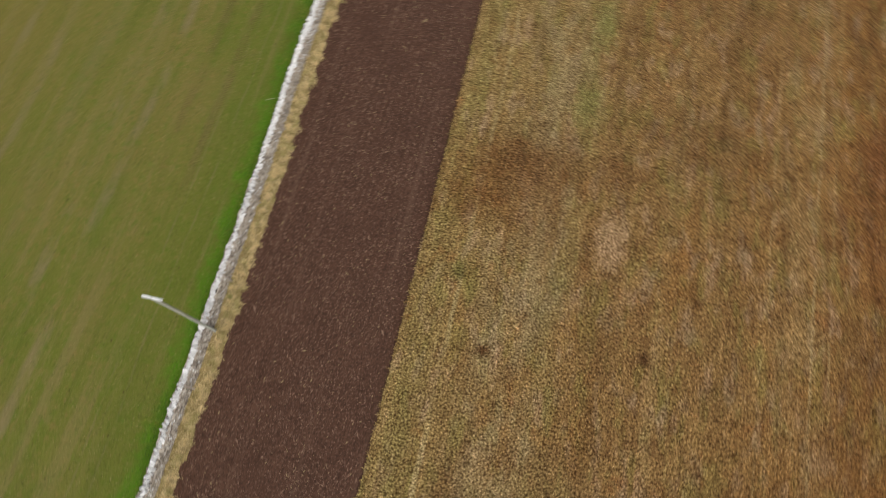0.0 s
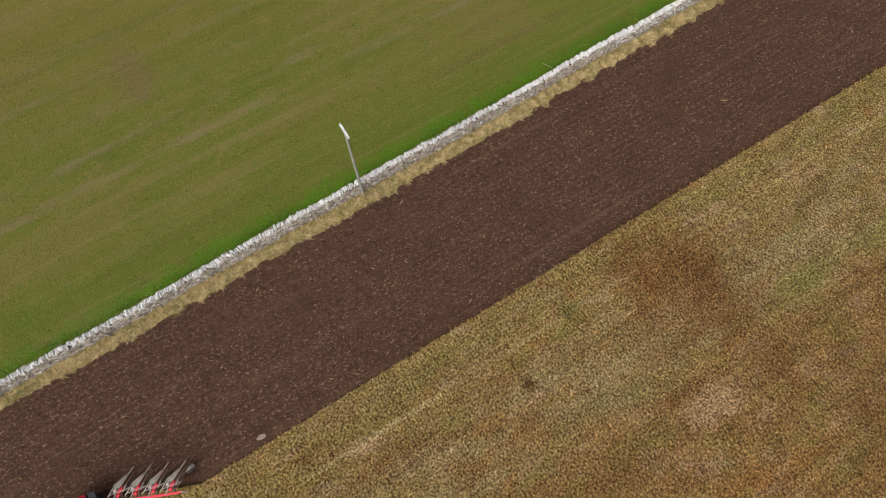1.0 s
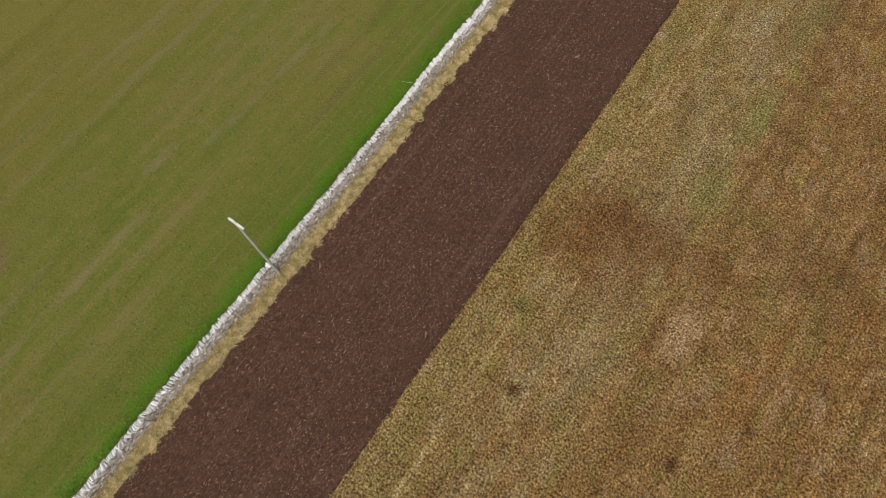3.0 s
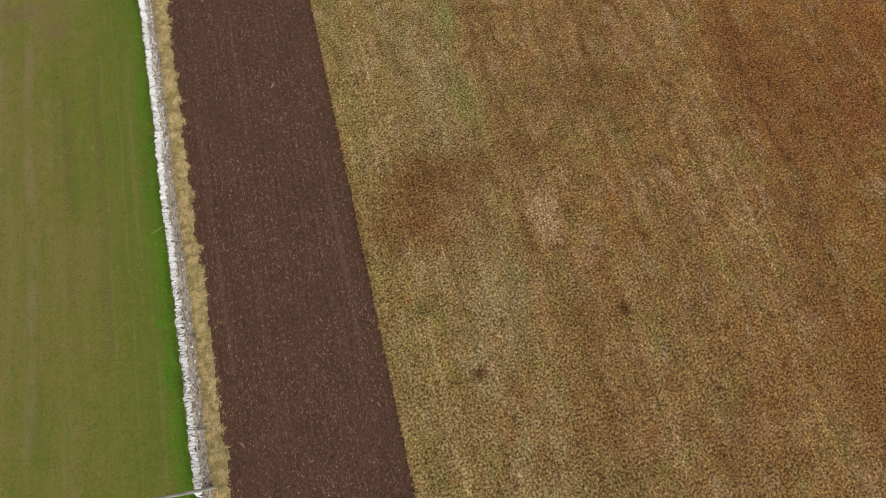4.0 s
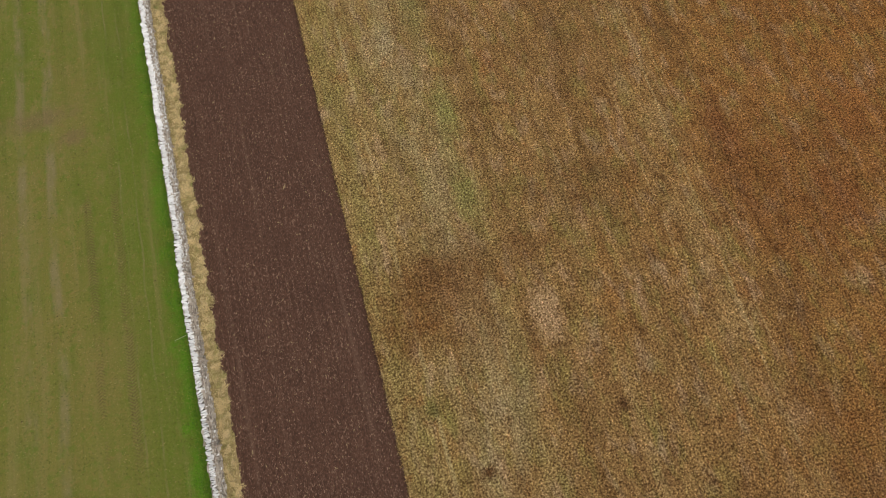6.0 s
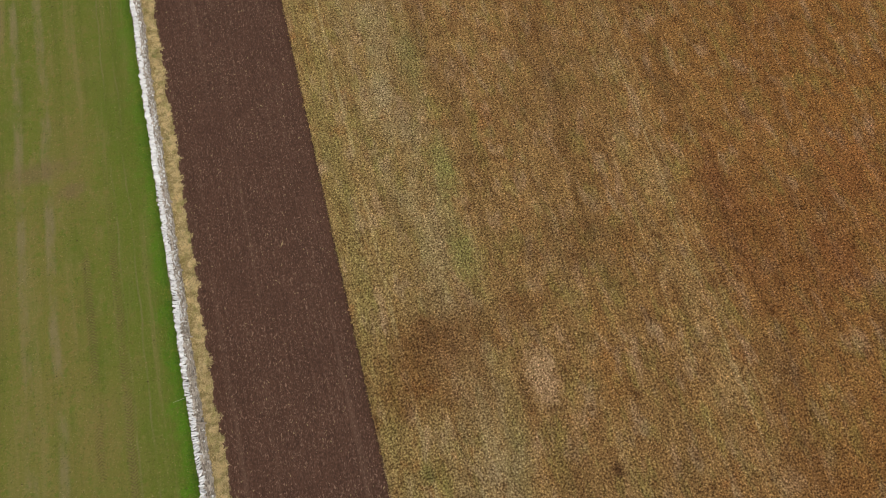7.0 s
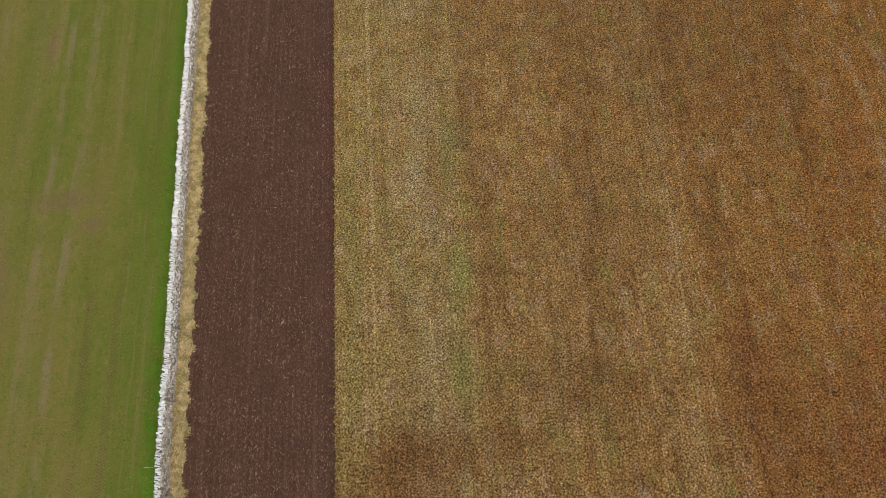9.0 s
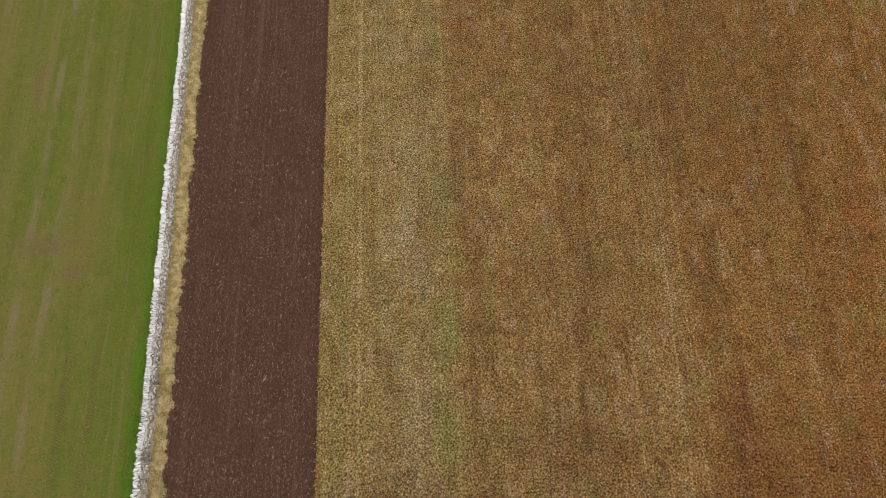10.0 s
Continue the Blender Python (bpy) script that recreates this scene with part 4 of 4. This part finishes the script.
def make_plough():
    root = new("plough")
    root.location = (10.0, -22.60, 0.0)
    tagged(root, "red four-furrow reversible plough with worn steel mouldboards", "plough")
    # main beam, deep at the headstock and slim at the tail
    bm = slab([(0.00, 0.22), (0.20, 0.12), (0.72, 1.34), (1.56, 3.44), (1.49, 3.50), (0.60, 1.52)], 0.17, pose(0, 0, 0.86), 0.014)
    box(0.30, 0.34, 0.20, (0.12, 0.36, 0.95), (0, 0, -24), 0.03, bm=bm)
    beam = part("main_beam", bm, RED, root)
    part("tail_bar", rod((1.48, 3.40, 1.02), (1.68, 3.72, 1.02), 0.028, 0.02, 8), STEEL, beam, "worn steel tail bar")
    # headstock with its turnover cylinder, hoses and link pins
    bm = box(0.30, 0.34, 0.70, (0.12, -0.18, 0.95), (8, 0, 0), 0.03, 0.7)
    box(0.95, 0.12, 0.14, (0.10, -0.35, 0.62), bevel=0.02, bm=bm)
    box(0.12, 0.45, 0.12, (0.10, -0.25, 1.32), (30, 0, 0), 0.02, bm=bm)
    box(0.10, 0.50, 0.10, (-0.06, 0.02, 1.12), (0, 0, 30), 0.02, bm=bm)
    part("headstock", bm, RED, root)
    bm = rod((0.20, -0.15, 1.25), (0.32, 0.50, 1.10), 0.045, sides=12)
    rod((0.32, 0.50, 1.10), (0.42, 0.82, 1.03), 0.025, sides=10, bm=bm)
    part("turnover_cylinder", bm, STEEL, root, "steel hydraulic cylinder")
    for s in (-1, 1):
        part("link_pin", rod((0.10 + s * 0.33, -0.37, 0.62), (0.10 + s * 0.54, -0.37, 0.62), 0.03, sides=10), STEEL, root)
    for sx in (-0.02, 0.12, 0.24):
        bm = rod((sx, -0.30, 1.30), (sx + 0.06, 0.24, 1.20), 0.016, sides=6)
        rod((sx + 0.06, 0.24, 1.20), (sx + 0.22, 0.78, 1.06), 0.016, sides=6, bm=bm)
        part("hose", bm, DARK, root, "black hydraulic hose")
    for i in range(4):
        at = Matrix.Translation((0.375 * i, 0.80 * i, 0))

        def put(name, bm, material, parent, label="", smooth=False):
            bm.transform(at)
            return part(name, bm, material, parent, label, smooth)

        bm = box(0.26, 0.34, 0.26, (-0.24, 0.80, 0.98), (0, 0, 14), 0.035)
        box(0.10, 0.14, 0.10, (-0.30, 0.60, 1.12), (0, 0, 10), 0.02, bm=bm)
        box(0.14, 0.20, 0.16, (-0.02, 0.62, 1.02), (0, 0, -20), 0.03, bm=bm)
        body = put("plough_body", bm, RED, root)
        bm = rod((-0.26, 0.24, 1.14), (-0.06, 1.30, 1.18), 0.022, 0.017, 8)
        rod((0.10, 0.30, 1.08), (-0.22, 0.66, 1.14), 0.024, sides=8, bm=bm)
        rod((-0.05, 0.95, 1.10), (-0.30, 1.24, 1.16), 0.020, sides=8, bm=bm)
        put("cross_arm", box(0.58, 0.08, 0.12, (0.02, 0.76, 0.94), (0, 0, -8), 0.02), MUDDY, body, "muddy dark steel arm")
        put("trip_bar", bm, RUSTY, body, "muddy grey steel bar")
        bm = rod((-0.16, 0.20, 1.22), (-0.54, 0.78, 1.26), 0.024, 0.020, 8)
        box(0.05, 0.20, 0.12, (-0.56, 0.84, 1.28), (0, 24, 18), 0.008, bm=bm)
        put("skimmer", bm, STEEL, body)
        for side, z, metal in ((1, 1.26, STEEL), (-1, 0.16, MUDDY)):
            bm = box(0.06, 0.16, abs(z - 0.95) + 0.06, (-0.30, 0.82, (z + 0.95) / 2), (0, 0, 14), 0.012)
            put("leg", bm, MUDDY, body)
            bm = mouldboard(side)
            bm.transform(Matrix.Translation((0, 0, z)))
            put("mouldboard", bm, metal, body, "worn pale steel mouldboard" if side > 0 else "earth-covered steel mouldboard", True)
            bm = rod((-0.62, 1.50, z + side * 0.06), (-0.86, 1.95, z + side * 0.04), 0.022, 0.013, 7)
            put("tail_piece", bm, metal, body)
            bm = slab([(-0.46, 0.78), (-0.30, 0.56), (-0.20, 0.62), (-0.24, 0.78)], 0.014, pose(0, 0, z - 0.01))
            put("share", bm, metal, body)
        put("stay", rod((-0.20, 0.98, 1.10), (-0.58, 1.74, 1.16), 0.017, sides=7), MUDDY, body, "dark steel stay")
    # depth wheel at the tail
    arm = part("wheel_arm", rod((1.02, 3.46, 0.95), (0.72, 3.84, 0.62), 0.034, sides=10, bm=box(0.26, 0.30, 0.22, (0.98, 3.42, 0.94), (0, 0, 20), 0.03)), MUDDY, root, "muddy steel wheel arm")
    spot = pose(0.60, 4.02, 0.28, 0, 0, 20)
    part("wheel", lathe([(-0.06, 0.18), (-0.07, 0.24), (-0.04, 0.27), (0.04, 0.27), (0.07, 0.24), (0.06, 0.18)], 28, spot), RUSTY, arm, "muddy grey depth wheel", True)
    part("rim", lathe([(-0.05, 0.03), (-0.04, 0.15), (-0.06, 0.18), (0.06, 0.18), (0.04, 0.15), (0.05, 0.03)], 24, spot), MUDDY, arm, smooth=True)
    bm = rod((0.72, 3.84, 0.62), (0.68, 4.06, 0.30), 0.028, sides=8)
    rod((0.88, 3.60, 0.95), (0.40, 4.30, 0.66), 0.020, sides=8, bm=bm)
    part("wheel_fork", bm, MUDDY, root)
    return root


make_plough()


# ---- the tractor ----
def tyre_with_lugs(r, w, sides=22):
    bm = lathe([(-w * 0.42, r * 0.62), (-w * 0.5, r * 0.76), (-w * 0.47, r * 0.92), (-w * 0.3, r * 0.965), (0, r * 0.975), (w * 0.3, r * 0.965), (w * 0.47, r * 0.92), (w * 0.5, r * 0.76), (w * 0.42, r * 0.62)], 44)
    for k in range(sides):
        for s in (-1, 1):
            a = 360 * (k + (0.5 if s > 0 else 0)) / sides
            lug = box(w * 0.54, 0.05, 0.05, (s * w * 0.24, 0, 0), (0, 0, s * -32), 0.008)
            lug.transform(Matrix.Rotation(radians(a), 4, "X") @ Matrix.Translation((0, 0, r * 0.985)))
            bm = merge(bm, lug)
    return bm


def rear_guard(side):
    """A mudguard bent over the rear tyre."""
    bm = bmesh.new()
    rows = []
    for k in range(13):
        a = radians(36 + 104 * k / 12)
        r = 1.06
        w0, w1 = 0.02, 0.60 - 0.16 * max(0, (k - 8) / 4)
        yy, zz = -r * math.cos(math.pi - a), r * math.sin(a) ** 0.55
        rows.append([bm.verts.new((side * w0, yy, zz)), bm.verts.new((side * w1 * 0.92, yy, zz)), bm.verts.new((side * w1, yy * 0.975, zz * 0.975 - 0.03))])
    for p, q in zip(rows, rows[1:]):
        for j in range(2):
            bm.faces.new((p[j], p[j + 1], q[j + 1], q[j]))
    bmesh.ops.solidify(bm, geom=bm.faces[:], thickness=0.025)
    bmesh.ops.recalc_face_normals(bm, faces=bm.faces[:])
    return bm


def make_tractor():
    """Faces along -y; the origin is on the ground under the rear axle."""
    root = new("tractor")
    root.location = (10.32, -23.92, 0.0)
    tagged(root, "red farm tractor pulling the plough, pale cab roof", "tractor")
    RZ, FZ = 0.86, 0.66
    for s in (-1, 1):
        bm = tyre_with_lugs(0.93, 0.50)
        bm.transform(pose(s * 0.93, 0, RZ))
        t = part("rear_wheel", bm, TYRE, root, "large lugged rear tyre", True)
        part("rim", lathe([(-0.18, 0.10), (-0.05, 0.14), (-0.02, 0.45), (-0.2, 0.56), (-0.21, 0.6), (0.21, 0.6), (0.2, 0.56), (0.06, 0.46), (0.04, 0.12), (0.06, 0.05)], 30, pose(s * 0.93, 0, RZ, 0, 0, 0 if s > 0 else 180)), RUSTY, t, smooth=True)
        bm = tyre_with_lugs(0.66, 0.38, 18)
        bm.transform(pose(s * 0.88, -2.55, FZ))
        t = part("front_wheel", bm, TYRE, root, "lugged front tyre", True)
        part("rim", lathe([(-0.12, 0.08), (-0.03, 0.12), (-0.01, 0.32), (-0.14, 0.39), (-0.15, 0.42), (0.15, 0.42), (0.14, 0.39), (0.05, 0.33), (0.03, 0.1), (0.04, 0.04)], 26, pose(s * 0.88, -2.55, FZ, 0, 0, 0 if s > 0 else 180)), RUSTY, t, smooth=True)
        bm = rear_guard(s)
        bm.transform(pose(s * 0.60, -0.02, RZ))
        g = part("mudguard", bm, RED, root, "red rear mudguard")
        bm = box(0.56, 0.36, 0.035, (s * 0.90, 0.955, RZ + 0.45), (-64, 0, 0), 0.01)
        part("mudflap", bm, GREY, g, "grey guard extension")
        bm = box(0.10, 0.06, 0.12, (s * 0.98, 0.55, RZ + 0.98), (-35, 0, 0), 0.015)
        part("rear_light", bm, RED, g)
        bm = box(0.36, 0.85, 0.03, (s * 0.88, -2.55, FZ + 0.73), (0, 0, 0), 0.012)
        part("front_guard", bm, DARK, root)
    bm = box(0.42, 3.3, 0.46, (0, -1.35, 0.78), bevel=0.04)
    box(1.5, 0.28, 0.30, (0, 0, RZ), bevel=0.05, bm=bm)
    box(1.4, 0.20, 0.22, (0, -2.55, FZ), bevel=0.04, bm=bm)
    part("chassis", bm, DARK, root, "dark grey axle and gearbox castings")
    bm = box(0.74, 1.75, 0.62, (0, -2.20, 1.42), bevel=0.10, taper=0.86)
    hood = part("bonnet", bm, RED, root, "red engine bonnet", True)
    part("grille", box(0.56, 0.06, 0.5, (0, -3.08, 1.36), bevel=0.02), DARK, hood)
    for s in (-1, 1):
        part("headlight", box(0.15, 0.05, 0.12, (s * 0.2, -3.10, 1.52), bevel=0.015), PORCELAIN, hood, "clear headlight")
    part("exhaust", rod((0.42, -1.55, 1.3), (0.42, -1.55, 2.55), 0.05, sides=14), DARK, root)
    # cab: posts, panes, roof
    for sx in (-1, 1):
        for y0, y1, x0, x1 in ((0.42, 0.34, 0.62, 0.60), (-1.15, -1.00, 0.60, 0.60), (-0.45, -0.42, 0.70, 0.64)):
            part("cab_post", rod((sx * x0, y0, 1.30), (sx * x1, y1, 2.62), 0.035, sides=8), DARK, root)
        p = box(0.008, 1.40, 1.10, (sx * 0.655, -0.38, 1.98), (0, sx * -3, 0))
        part("side_window", p, GLASS, root, "cab glass coloured pale cyan like reflected sky")
    part("rear_window", box(1.10, 0.008, 1.05, (0, 0.40, 2.02), (4, 0, 0)), GLASS, root, "cab glass coloured pale cyan like reflected sky")
    part("windscreen", box(1.10, 0.008, 1.15, (0, -1.09, 1.98), (-6, 0, 0)), GLASS, root, "cab glass coloured pale cyan like reflected sky")
    bm = box(1.42, 1.66, 0.20, (0, -0.34, 2.72), bevel=0.07, taper=0.9)
    roof = part("cab_roof", bm, ROOF, root, "pale grey cab roof", True)
    part("roof_hatch", box(0.6, 0.55, 0.03, (0, -0.30, 2.83), bevel=0.012), GREY, roof)
    for s in (-1, 1):
        part("work_light", box(0.14, 0.07, 0.10, (s * 0.52, 0.50, 2.66), bevel=0.015), PORCELAIN, roof)
        part("mirror", box(0.05, 0.22, 0.34, (s * 1.02, -1.15, 2.15), bevel=0.02, bm=rod((s * 0.62, -1.05, 2.45), (s * 1.02, -1.15, 2.25), 0.012, sides=6)), DARK, root)
    part("seat", box(0.48, 0.46, 0.14, (0, -0.12, 1.45), bevel=0.04, bm=box(0.46, 0.12, 0.58, (0, 0.14, 1.75), (8, 0, 0), 0.04)), DARK, root)
    part("cab_floor", box(1.18, 1.5, 0.10, (0, -0.36, 1.24), bevel=0.02), DARK, root)
    for s in (-1, 1):
        part("lift_arm", rod((s * 0.34, 0.25, 0.60), (s * 0.42, 1.45, 0.62), 0.035, sides=8), DARK, root)
    part("top_link", rod((0, 0.30, 1.05), (0, 1.60, 1.35), 0.03, sides=8), STEEL, root)
    return root


make_tractor()

# ---- the coping stones, one by one ----
for me, m in COPING:
    ob = new("coping_stone", me)
    ob.parent = WALL
    ob.matrix_basis = m
